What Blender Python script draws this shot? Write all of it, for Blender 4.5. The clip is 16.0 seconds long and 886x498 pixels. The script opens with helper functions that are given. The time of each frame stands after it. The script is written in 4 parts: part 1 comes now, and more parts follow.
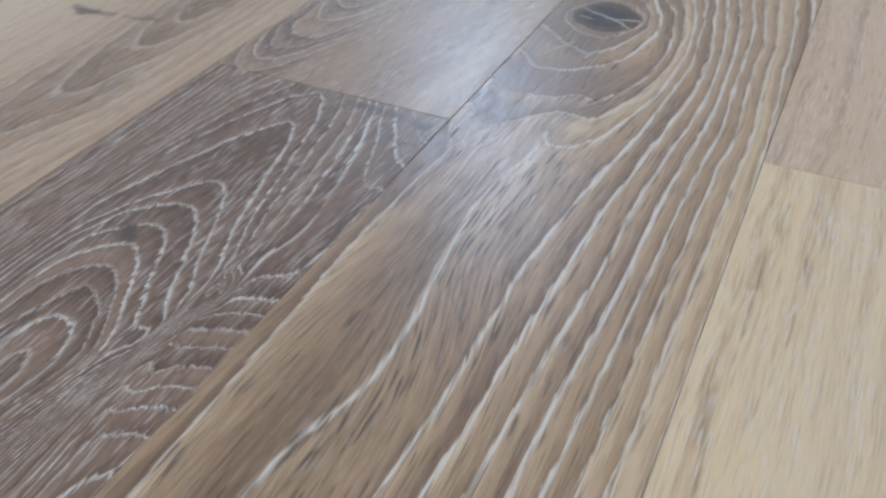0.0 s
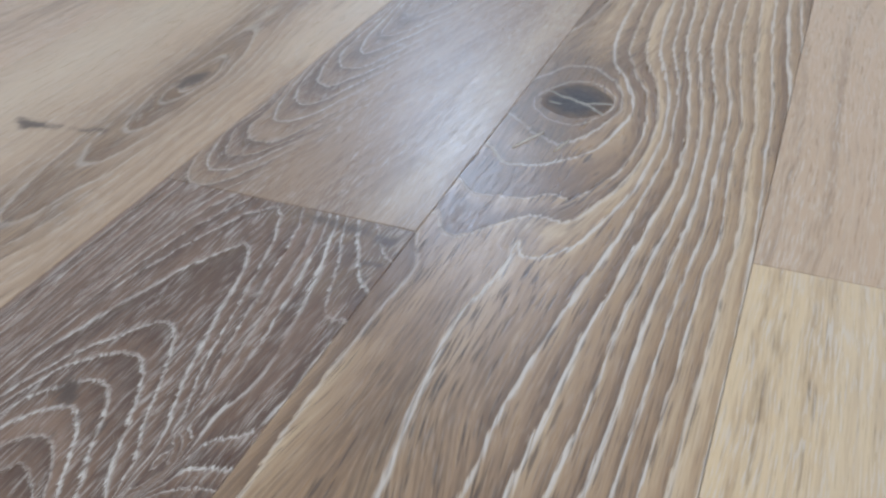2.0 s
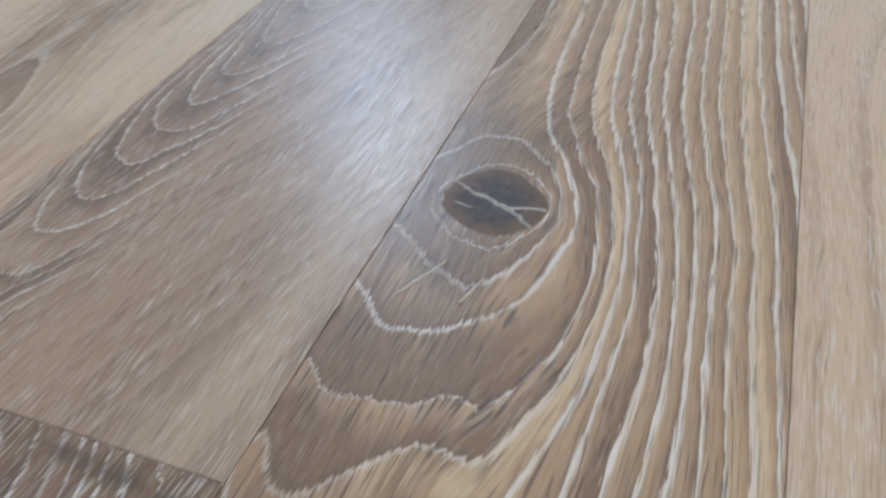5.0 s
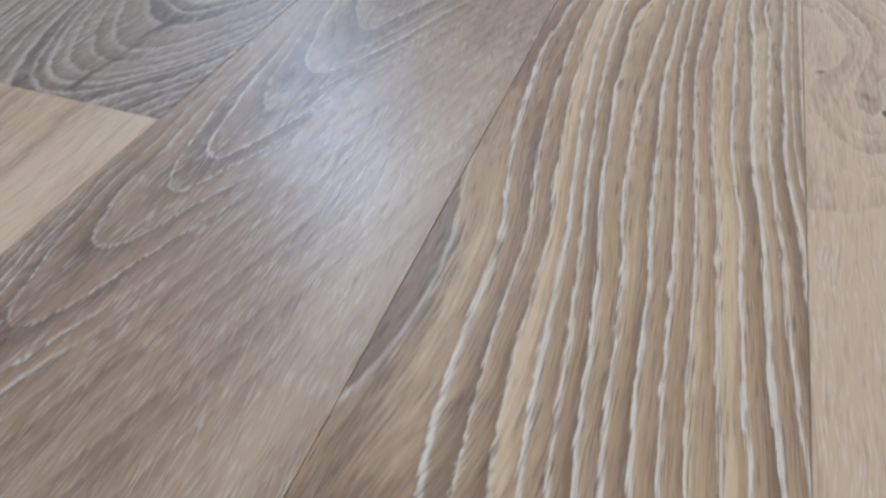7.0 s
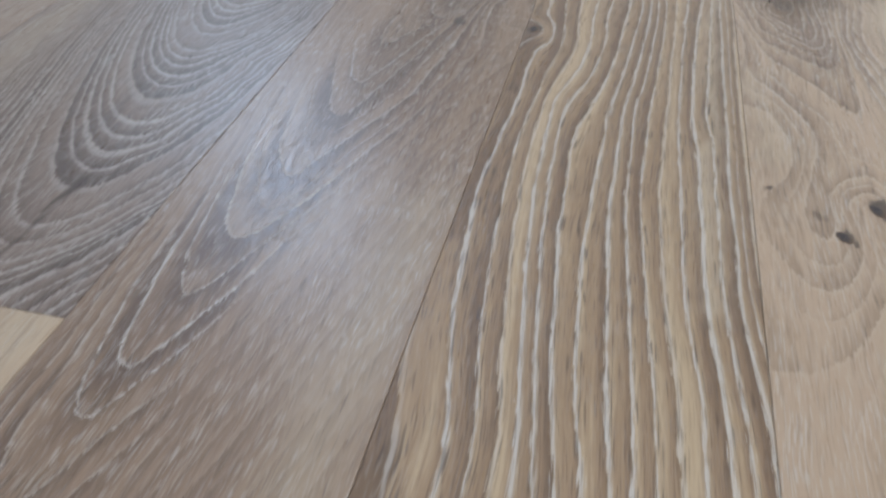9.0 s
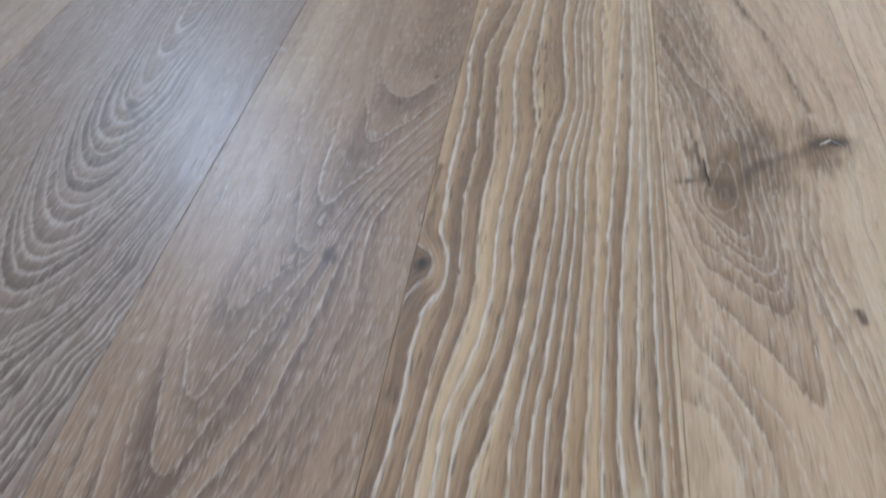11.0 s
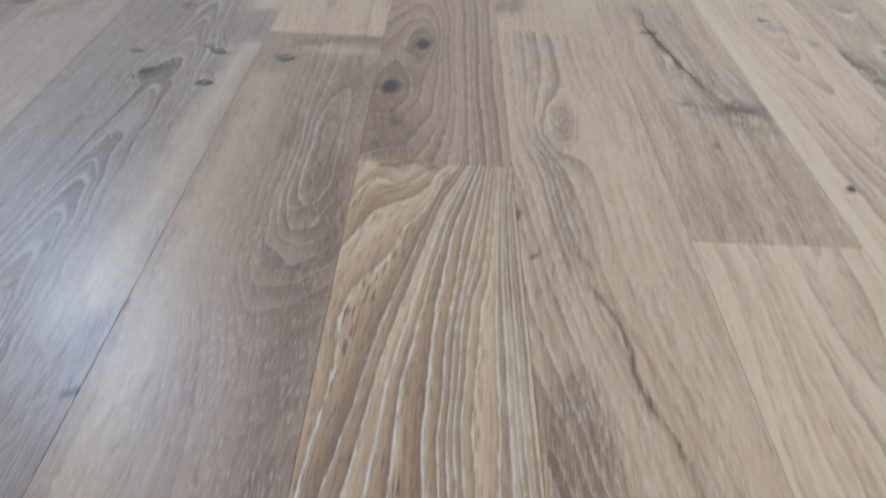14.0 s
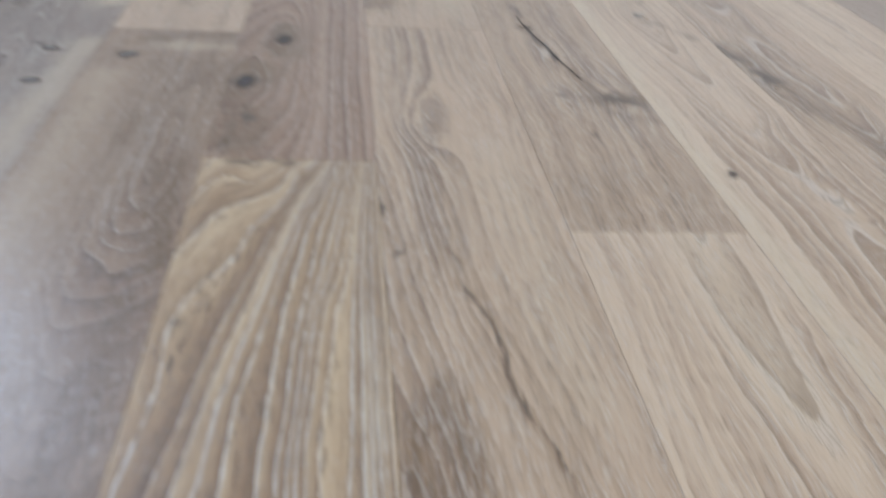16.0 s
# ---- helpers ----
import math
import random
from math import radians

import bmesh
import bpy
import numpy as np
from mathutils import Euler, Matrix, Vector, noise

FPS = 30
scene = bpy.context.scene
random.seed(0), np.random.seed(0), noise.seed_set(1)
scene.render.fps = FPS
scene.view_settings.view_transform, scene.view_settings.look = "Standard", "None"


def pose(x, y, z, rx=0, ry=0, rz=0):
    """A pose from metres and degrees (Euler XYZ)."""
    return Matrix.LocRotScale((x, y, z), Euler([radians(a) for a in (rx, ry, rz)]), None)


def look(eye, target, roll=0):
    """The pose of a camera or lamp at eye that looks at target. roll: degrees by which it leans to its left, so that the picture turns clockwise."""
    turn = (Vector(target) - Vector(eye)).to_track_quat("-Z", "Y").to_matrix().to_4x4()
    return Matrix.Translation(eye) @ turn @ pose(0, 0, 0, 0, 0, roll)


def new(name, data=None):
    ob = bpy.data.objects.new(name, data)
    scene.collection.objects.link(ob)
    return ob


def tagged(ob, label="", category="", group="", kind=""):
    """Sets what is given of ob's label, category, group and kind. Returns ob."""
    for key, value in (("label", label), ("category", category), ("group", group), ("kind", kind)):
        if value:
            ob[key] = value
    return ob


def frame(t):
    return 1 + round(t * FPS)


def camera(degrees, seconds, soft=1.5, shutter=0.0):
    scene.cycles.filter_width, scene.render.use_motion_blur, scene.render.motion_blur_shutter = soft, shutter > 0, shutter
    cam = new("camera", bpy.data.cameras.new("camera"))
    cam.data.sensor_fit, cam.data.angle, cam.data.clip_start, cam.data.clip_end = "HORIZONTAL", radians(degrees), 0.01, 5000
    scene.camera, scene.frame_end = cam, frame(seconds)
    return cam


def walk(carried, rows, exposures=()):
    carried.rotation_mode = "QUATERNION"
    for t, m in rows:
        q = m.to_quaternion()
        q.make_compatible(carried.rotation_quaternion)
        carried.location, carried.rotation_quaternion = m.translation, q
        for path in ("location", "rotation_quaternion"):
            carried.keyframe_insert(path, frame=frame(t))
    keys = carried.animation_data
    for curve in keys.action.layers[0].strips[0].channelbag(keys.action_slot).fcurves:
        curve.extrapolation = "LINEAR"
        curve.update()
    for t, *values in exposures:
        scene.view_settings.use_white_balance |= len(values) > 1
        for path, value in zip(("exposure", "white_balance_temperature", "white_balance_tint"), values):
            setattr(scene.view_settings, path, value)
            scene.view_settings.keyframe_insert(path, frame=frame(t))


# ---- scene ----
cam = camera(56.0, 16.0, soft=2.7, shutter=0.5)
PATH = [
    (0, (0.198, -0.398, 0.261), (-0.51, 0.98, -1.005), -1.1),
    (0.5, (0.193, -0.387, 0.267), (-0.566, 0.962, -1.0), -2.4),
    (1, (0.189, -0.365, 0.282), (-0.578, 0.998, -0.964), -3.1),
    (1.5, (0.181, -0.356, 0.277), (-0.563, 1.061, -0.922), -3.3),
    (2, (0.184, -0.343, 0.276), (-0.52, 1.097, -0.919), -3.9),
    (2.5, (0.186, -0.338, 0.275), (-0.471, 1.105, -0.944), -3.0),
    (3, (0.176, -0.307, 0.268), (-0.459, 1.127, -0.973), -2.5),
    (3.5, (0.168, -0.254, 0.262), (-0.451, 1.167, -1.002), -2.8),
    (3.7, (0.16, -0.235, 0.263), (-0.442, 1.187, -1.008), -2.7),
    (5.8, (0.106, -0.045, 0.234), (-0.337, 1.41, -1.065), 2.7),
    (6, (0.102, -0.018, 0.242), (-0.331, 1.447, -1.049), 3.2),
    (6.5, (0.106, 0.044, 0.244), (-0.322, 1.506, -1.052), 3.0),
    (7, (0.095, 0.11, 0.258), (-0.326, 1.587, -1.022), 3.4),
    (7.5, (0.087, 0.137, 0.262), (-0.332, 1.625, -1.007), 3.0),
    (8, (0.09, 0.165, 0.277), (-0.319, 1.667, -0.978), 2.9),
    (8.2, (0.09, 0.168, 0.279), (-0.31, 1.681, -0.966), 2.7),
    (10.3, (0.073, 0.336, 0.358), (-0.195, 1.821, -0.954), -1.9),
    (10.5, (0.09, 0.373, 0.364), (-0.165, 1.842, -0.97), -1.6),
    (11, (0.088, 0.472, 0.407), (-0.142, 1.917, -0.956), -1.0),
    (11.5, (0.099, 0.557, 0.411), (-0.125, 1.994, -0.961), -1.6),
    (12, (0.107, 0.616, 0.408), (-0.074, 2.064, -0.96), -1.3),
    (12.5, (0.1, 0.658, 0.403), (0.013, 2.121, -0.958), 0.0),
    (13, (0.101, 0.7, 0.41), (0.062, 2.202, -0.91), 1.0),
    (13.5, (0.099, 0.769, 0.434), (0.091, 2.342, -0.801), 1.9),
    (14, (0.095, 0.815, 0.477), (0.113, 2.456, -0.666), 2.9),
    (14.5, (0.11, 0.855, 0.502), (0.141, 2.549, -0.56), 3.4),
    (15, (0.112, 0.87, 0.511), (0.144, 2.598, -0.497), 3.6),
    (15.5, (0.105, 0.867, 0.489), (0.176, 2.595, -0.515), 4.4),
    (16, (0.142, 0.874, 0.406), (0.388, 2.541, -0.672), 4.9),
]
EXPOSURES = [(0, -0.18, 6300, 10), (0.5, -0.16, 6300, 10), (2.5, -0.09, 6450, 10), (3.7, -0.09, 6500, 10), (5.8, 0.02, 6450, 10), (6.5, 0.07, 6500, 10), (7, -0.05, 6500, 10), (7.5, -0.16, 6500, 10), (8, -0.2, 6500, 10), (10.3, -0.2, 6500, 10), (11, -0.12, 6500, 10), (12, -0.05, 6500, 10), (13, -0.05, 6500, 10), (14.2, -0.05, 6350, 10), (15, -0.11, 6200, 10), (15.5, -0.1, 6200, 10), (16, -0.03, 6350, 10)]
walk(cam, [(t, look(eye, target, roll)) for t, eye, target, roll in PATH], EXPOSURES)

# ---- world, north window's light, added fill lamps, exposure ----
world = bpy.data.worlds.new("sky")
scene.world = world
world.use_nodes = True
wn = world.node_tree.nodes
sky = wn.new("ShaderNodeTexSky")
sky.sky_type, sky.sun_disc = "NISHITA", False
sky.sun_elevation, sky.sun_rotation = radians(40), radians(150)
world.node_tree.links.new(sky.outputs[0], wn["Background"].inputs[0])
wn["Background"].inputs[1].default_value = 0.12


def window_light(name, m, width, height, watts, colour):
    data = bpy.data.lights.new(name, "AREA")
    data.shape, data.size, data.size_y, data.energy, data.color = "RECTANGLE", width, height, watts, colour
    ob = new(name, data)
    ob.matrix_world = m
    return ob


WIN_N = (-2.64, -1.92, 2.75, 4.35)      # x from, x to, sill, head
# south and east openings are invented, to carry fill light
FILL_WIN_S = (-2.6, 2.2, 0.7, 3.2)
FILL_WIN_E = (-2.6, 2.8, 0.8, 3.2)        # y from, y to, sill, head
X0, X1, Y0, Y1, HIGH = -5.0, 4.6, -4.2, 5.2, 4.5
SKY_BLUE = (0.52, 0.71, 1.0)
window_light("window_light", look((-2.28, Y1 - 0.03, 3.55), (-2.28, 0, 3.55)), 0.68, 1.55, 86, SKY_BLUE)
# two added fill lamps, behind and to the right; no known source there
window_light("window_light", look((-0.2, Y0 + 0.03, 1.95), (-0.2, 5, 1.95)), 4.8, 2.5, 133, (0.84, 0.915, 1.0))
window_light("window_light", look((X1 - 0.03, 0.1, 2.0), (0, 0.1, 2.0)), 5.4, 2.4, 256, (0.955, 0.972, 1.0))


# ---- materials ----
class Graph:
    """Short ways to add nodes to a material."""

    def __init__(self, name):
        self.mat = bpy.data.materials.new(name)
        self.mat.use_nodes = True
        self.nodes, self.links = self.mat.node_tree.nodes, self.mat.node_tree.links
        self.bsdf = self.nodes["Principled BSDF"]

    def put(self, socket, value):
        if isinstance(value, bpy.types.NodeSocket):
            self.links.new(value, socket)
        else:
            socket.default_value = value

    def math(self, op, a, b=0.0, c=0.0, clamp=False):
        n = self.nodes.new("ShaderNodeMath")
        n.operation, n.use_clamp = op, clamp
        for s, v in zip(n.inputs, (a, b, c)):
            self.put(s, v)
        return n.outputs[0]

    def span(self, v, a, b, c=0.0, d=1.0, smooth=True):
        n = self.nodes.new("ShaderNodeMapRange")
        n.interpolation_type = "SMOOTHSTEP" if smooth else "LINEAR"
        for s, x in zip(n.inputs, (v, a, b, c, d)):
            self.put(s, x)
        return n.outputs[0]

    def vec(self, x, y, z=0.0):
        n = self.nodes.new("ShaderNodeCombineXYZ")
        for s, v in zip(n.inputs, (x, y, z)):
            self.put(s, v)
        return n.outputs[0]

    def noise(self, vector, scale=1.0, detail=2.0, rough=0.5):
        n = self.nodes.new("ShaderNodeTexNoise")
        self.put(n.inputs["Vector"], vector)
        n.inputs["Scale"].default_value, n.inputs["Detail"].default_value, n.inputs["Roughness"].default_value = scale, detail, rough
        return n.outputs[0]

    def white(self, w):
        n = self.nodes.new("ShaderNodeTexWhiteNoise")
        n.noise_dimensions = "1D"
        self.put(n.inputs["W"], w)
        return n.outputs["Value"]

    def mix(self, f, a, b, kind="MIX"):
        n = self.nodes.new("ShaderNodeMix")
        n.data_type, n.blend_type = "RGBA", kind
        self.put(n.inputs["Factor"], f)
        self.put(n.inputs[6], a)
        self.put(n.inputs[7], b)
        return n.outputs[2]

    def attribute(self, name):
        n = self.nodes.new("ShaderNodeAttribute")
        n.attribute_name = name
        s = self.nodes.new("ShaderNodeSeparateXYZ")
        self.links.new(n.outputs["Vector"], s.inputs[0])
        return s.outputs

    def bump(self, height, distance, strength=1.0):
        n = self.nodes.new("ShaderNodeBump")
        n.inputs["Strength"].default_value, n.inputs["Distance"].default_value = strength, distance
        self.put(n.inputs["Height"], height)
        self.put(self.bsdf.inputs["Normal"], n.outputs[0])


def rgb(r, g, b):
    return (r, g, b, 1.0)


def oak(name, pale, tan, brown, lime=0.8, width=0.16, dash=0.5, streak=0.5, seed=0.0, contrast=1.0, fuzz=1.0, ticks=1.0):
    """Brushed, limed oak. grain holds (across the fibres, along them, growth rings), figure (dark, stain, pale) marks,
    form (how flat the board cuts the rings, ring width in metres, browner wood)."""
    g = Graph(name)
    pale, tan, brown = [rgb(c[0] * 0.82, c[1] * 0.812, c[2] * 0.87) for c in (pale, tan, brown)]
    across, along, ring = g.attribute("grain")
    dark, stain, light = g.attribute("figure")
    flat, ring_width, warm = g.attribute("form")
    rand = g.nodes.new("ShaderNodeObjectInfo").outputs["Random"]
    shift = g.math("ADD", g.math("MULTIPLY", rand, 37.0), seed)

    def streaks(a, l, more, detail, rough):
        return g.noise(g.vec(g.math("MULTIPLY", across, a), g.math("MULTIPLY", along, l), g.math("ADD", shift, more)), 1.0, detail, rough)

    fine = streaks(850.0, 30.0, 0.0, 3.0, 0.6)
    pore = streaks(1500.0, 70.0, 3.0, 1.0, 0.4)
    pore_dark = streaks(1200.0, 42.0, 9.0, 1.0, 0.4)
    band = streaks(190.0, 5.0, 5.0, 2.0, 0.5)
    wave = streaks(70.0, 13.0, 7.0, 3.0, 0.55)
    cloud = streaks(18.0, 3.0, 11.0, 3.0, 0.6)
    steep, rise, _ = g.attribute("slope")
    # teeth where the fibres end in a ring, longer along the board than across
    teeth = g.math("MULTIPLY_ADD", pore, 0.6, g.math("MULTIPLY", fine, 0.75))
    reach = g.math("MINIMUM", g.math("MULTIPLY_ADD", steep, 0.0052, g.math("MULTIPLY", rise, 0.008)), 0.75)
    sway = g.math("MINIMUM", g.math("MULTIPLY_ADD", steep, 0.0030, g.math("MULTIPLY", rise, 0.004)), 0.34)
    ragged = g.math("ADD", g.math("MULTIPLY", g.math("SUBTRACT", teeth, 0.675), reach), g.math("MULTIPLY", g.math("SUBTRACT", wave, 0.5), sway))
    phase = g.math("ADD", ring, ragged)
    r = g.math("FRACT", phase)
    each = g.white(g.math("ADD", g.math("FLOOR", phase), seed))
    next_one = g.white(g.math("ADD", g.math("FLOOR", phase), seed + 1.0))
    # each year its own tone, darker towards its end
    late = g.math("ADD", g.math("MULTIPLY", each, 0.72 * contrast), g.math("MULTIPLY", g.span(r, 0.45, 1.0), 0.34 * contrast))
    late = g.math("MULTIPLY", late, g.span(flat, 0.0, 0.7, 0.45, 1.0))
    late = g.math("MULTIPLY", late, g.span(r, 0.1, 0.5, 0.45, 1.1))
    late = g.math("ADD", late, warm)
    late = g.math("ADD", late, g.math("MULTIPLY", g.math("SUBTRACT", cloud, 0.45), 1.2 * streak))
    late = g.math("ADD", late, g.math("MULTIPLY", g.math("SUBTRACT", band, 0.5), 1.3 * streak))
    late = g.math("ADD", late, g.math("MULTIPLY", g.math("SUBTRACT", fine, 0.5), 1.15 * fuzz), clamp=True)
    col = g.mix(g.span(late, 0.0, 0.5), pale, tan)
    col = g.mix(g.span(late, 0.45, 1.0), col, brown)
    # pale sapwood and grey-brown stains
    col = g.mix(g.math("MULTIPLY", light, g.span(fine, 0.3, 0.7, 0.75, 1.0), clamp=True), col, rgb(0.50, 0.42, 0.31))
    blot = g.math("MULTIPLY", g.math("MULTIPLY", stain, g.span(cloud, 0.25, 0.7, 0.7, 1.25)), g.span(wave, 0.3, 0.65, 0.6, 1.2))
    edge = g.math("ADD", blot, g.math("MULTIPLY", g.math("MULTIPLY", g.math("SUBTRACT", fine, 0.5), 1.1), g.span(stain, 0.0, 0.35)), clamp=True)
    col = g.mix(g.math("MULTIPLY", g.span(edge, 0.02, 0.62), 0.92), col, g.mix(band, rgb(0.082, 0.057, 0.042), rgb(0.22, 0.142, 0.078)))
    # pores, dark and limed
    pd = g.math("MULTIPLY", g.span(pore_dark, 0.58, 0.70), g.span(late, 0.1, 0.8, 0.3, 0.85))
    col = g.mix(g.math("MULTIPLY", pd, streak * ticks), col, rgb(0.070, 0.050, 0.038))
    lm = g.math("MULTIPLY", g.span(pore, 0.54, 0.66), g.math("MULTIPLY", g.span(wave, 0.35, 0.62, 0.25, 1.0), dash))
    thick = g.math("MULTIPLY", g.span(next_one, 0.0, 1.0, 0.5, 1.25, False), g.math("MULTIPLY", g.math("POWER", g.math("DIVIDE", 0.0115, g.math("MAXIMUM", ring_width, 0.0075)), 0.85), width))
    line = g.math("MULTIPLY", g.span(g.math("DIVIDE", r, thick), 1.0, 0.55), g.span(r, 0.0, 0.03))
    keep = g.math("MULTIPLY", g.span(each, 0.08, 0.4, 0.6, 1.0), g.span(wave, 0.28, 0.5, 0.72, 1.0))
    line = g.math("MULTIPLY", g.math("MULTIPLY", line, keep), g.span(pore_dark, 0.62, 0.48, 0.5, 1.0))
    line = g.math("MULTIPLY", line, g.span(teeth, 0.52, 0.72, 0.68, 1.0))
    line = g.math("MULTIPLY", line, g.span(flat, 0.05, 0.6, 0.10, 1.0))
    tick = g.math("MULTIPLY", g.span(pore_dark, 0.54, 0.64), g.math("MULTIPLY", g.span(r, width * 2.0, width * 0.9), g.span(flat, 0.3, 0.8)))
    col = g.mix(g.math("MULTIPLY", tick, 0.75 * lime), col, rgb(0.060, 0.045, 0.036))
    white = g.math("MAXIMUM", lm, g.math("MULTIPLY", line, lime), clamp=True)
    col = g.mix(g.math("MULTIPLY", white, g.math("MULTIPLY", g.span(dark, 0.3, 0.9, 1.0, 0.15), g.span(stain, 0.25, 0.85, 1.0, 0.8))), col, rgb(0.52, 0.505, 0.475))
    # dark line where one year ends
    end = g.math("MULTIPLY", g.span(r, 0.90, 0.985), g.math("MULTIPLY", keep, g.span(flat, 0.1, 0.7, 0.1, 0.5)))
    col = g.mix(g.math("MULTIPLY", end, lime), col, rgb(0.10, 0.072, 0.05))
    # knot wood
    rough_edge = g.math("ADD", g.math("MULTIPLY", g.math("SUBTRACT", fine, 0.5), 1.3), g.math("MULTIPLY", g.math("SUBTRACT", wave, 0.5), 0.7))
    hard = g.math("ADD", dark, g.math("MULTIPLY", rough_edge, g.span(dark, 0.0, 0.35)), clamp=True)
    col = g.mix(g.math("MULTIPLY", g.span(hard, 0.08, 0.72), 0.94), col, g.mix(fine, rgb(0.030, 0.024, 0.022), rgb(0.11, 0.08, 0.062)))
    g.put(g.bsdf.inputs["Base Color"], col)
    g.put(g.bsdf.inputs["Roughness"], g.math("ADD", g.span(fine, 0.25, 0.75, 0.26, 0.36), g.math("MULTIPLY", white, 0.10)))
    g.bsdf.inputs["Specular IOR Level"].default_value = 0.5
    h = g.math("ADD", g.math("MULTIPLY", white, -0.5), g.math("MULTIPLY", fine, 0.6))
    h = g.math("SUBTRACT", h, g.math("MULTIPLY", pd, 0.6))
    g.bump(h, 0.0004, 0.35)
    return g.mat


def plain(name, colour, rough, grain=60.0, depth=0.0004, vary=0.12, metal=0.0):
    g = Graph(name)
    at = g.nodes.new("ShaderNodeTexCoord").outputs["Object"]
    big, small = g.noise(at, 1.7, 3.0), g.noise(at, grain, 4.0)
    f = g.math("ADD", g.math("MULTIPLY", big, 0.5), g.math("MULTIPLY", small, 0.5))
    low = rgb(*[c * (1 - vary) for c in colour])
    high = rgb(*[min(1, c * (1 + vary)) for c in colour])
    g.put(g.bsdf.inputs["Base Color"], g.mix(f, low, high))
    g.bsdf.inputs["Roughness"].default_value, g.bsdf.inputs["Metallic"].default_value = rough, metal
    g.bump(small, depth)
    return g.mat


oaks = dict(
    stripe=oak("oak_striped", rgb(0.555, 0.432, 0.265), rgb(0.375, 0.265, 0.155), rgb(0.205, 0.136, 0.082), 0.9, 0.24, 0.15, 0.55, 1.0, 0.85, 0.7, 1.5),
    smoke=oak("oak_smoked", rgb(0.245, 0.167, 0.113), rgb(0.181, 0.118, 0.078), rgb(0.114, 0.072, 0.049), 1.0, 0.19, 0.55, 0.6, 2.0),
    grey=oak("oak_greyed", rgb(0.327, 0.237, 0.156), rgb(0.244, 0.171, 0.112), rgb(0.155, 0.105, 0.072), 0.85, 0.16, 0.42, 0.75, 3.0),
    flame=oak("oak_flamed", rgb(0.281, 0.226, 0.179), rgb(0.185, 0.142, 0.110), rgb(0.112, 0.084, 0.066), 0.5, 0.30, 0.42, 0.45, 4.0),
    honey=oak("oak_honey", rgb(0.486, 0.369, 0.242), rgb(0.387, 0.284, 0.180), rgb(0.252, 0.171, 0.109), 0.45, 0.16, 0.35, 0.6, 5.0, 0.7),
    fawn=oak("oak_fawn", rgb(0.521, 0.399, 0.268), rgb(0.408, 0.307, 0.202), rgb(0.261, 0.185, 0.125), 0.65, 0.18, 0.5, 0.72, 6.0, 1.0, 1.3),
    rose=oak("oak_rose", rgb(0.405, 0.295, 0.205), rgb(0.325, 0.222, 0.150), rgb(0.205, 0.132, 0.090), 0.6, 0.16, 0.25, 0.35, 7.0),
    ash=oak("oak_ashen", rgb(0.360, 0.285, 0.210), rgb(0.280, 0.215, 0.155), rgb(0.190, 0.140, 0.100), 0.45, 0.15, 0.4, 0.45, 8.0, 0.7),
    cream=oak("oak_cream", rgb(0.67, 0.54, 0.33), rgb(0.53, 0.405, 0.24), rgb(0.33, 0.235, 0.135), 0.4, 0.14, 0.6, 0.85, 10.0, 0.7, 1.35, 0.7),
    pale=oak("oak_pale", rgb(0.605, 0.486, 0.335), rgb(0.497, 0.383, 0.259), rgb(0.356, 0.259, 0.167), 0.5, 0.14, 0.45, 0.65, 9.0),
)


def knot_wood():
    g = Graph("knot_wood")
    at = g.nodes.new("ShaderNodeTexCoord").outputs["Object"]
    n = g.nodes.new("ShaderNodeVectorMath")
    n.operation = "LENGTH"
    g.links.new(at, n.inputs[0])
    small, big = g.noise(at, 420.0, 4.0, 0.65), g.noise(at, 90.0, 3.0, 0.6)
    turns = g.math("FRACT", g.math("ADD", g.math("MULTIPLY", n.outputs["Value"], 120.0), g.math("MULTIPLY", big, 3.0)))
    f = g.math("ADD", g.math("MULTIPLY", g.span(turns, 0.0, 1.0), 0.14), g.math("MULTIPLY", g.math("ADD", small, big), 0.52), clamp=True)
    rim = g.nodes.new("ShaderNodeAttribute")
    rim.attribute_name = "rim"
    out = g.math("ADD", rim.outputs["Fac"], g.math("MULTIPLY", g.math("SUBTRACT", big, 0.5), 0.7))
    col = g.mix(g.span(f, 0.25, 0.95), rgb(0.018, 0.017, 0.020), rgb(0.092, 0.084, 0.084))
    col = g.mix(g.span(out, 0.38, 0.95), col, g.mix(small, rgb(0.075, 0.052, 0.038), rgb(0.17, 0.115, 0.075)))
    g.put(g.bsdf.inputs["Base Color"], col)
    g.put(g.bsdf.inputs["Roughness"], g.span(small, 0.3, 0.7, 0.42, 0.6))
    g.bsdf.inputs["Specular IOR Level"].default_value = 0.35
    g.bump(g.math("ADD", small, big), 0.0006, 0.6)
    return g.mat


resin = knot_wood()
filler = plain("pale_filler", (0.28, 0.275, 0.255), 0.5, 300.0, 0.0004, 0.5)
crack_dark = plain("dark_crack", (0.022, 0.016, 0.013), 0.6, 300.0, 0.0005, 0.4)
plaster = plain("white_plaster", (0.73, 0.73, 0.73), 0.85, 90.0, 0.0006, 0.04)
screed = plain("dark_screed", (0.05, 0.045, 0.04), 0.9)
frame_paint = plain("white_frame_paint", (0.78, 0.78, 0.77), 0.35, 40.0, 0.0002, 0.03)
glass = Graph("window_glass")
glass.bsdf.inputs["Transmission Weight"].default_value = 1.0
glass.bsdf.inputs["Roughness"].default_value = 0.0


# ---- building helpers ----
def mesh_object(name, bm, material, parent=None, label=""):
    data = bpy.data.meshes.new(name)
    bm.to_mesh(data)
    bm.free()
    data.materials.append(material)
    ob = new(name, data)
    ob.parent = parent
    return tagged(ob, label)


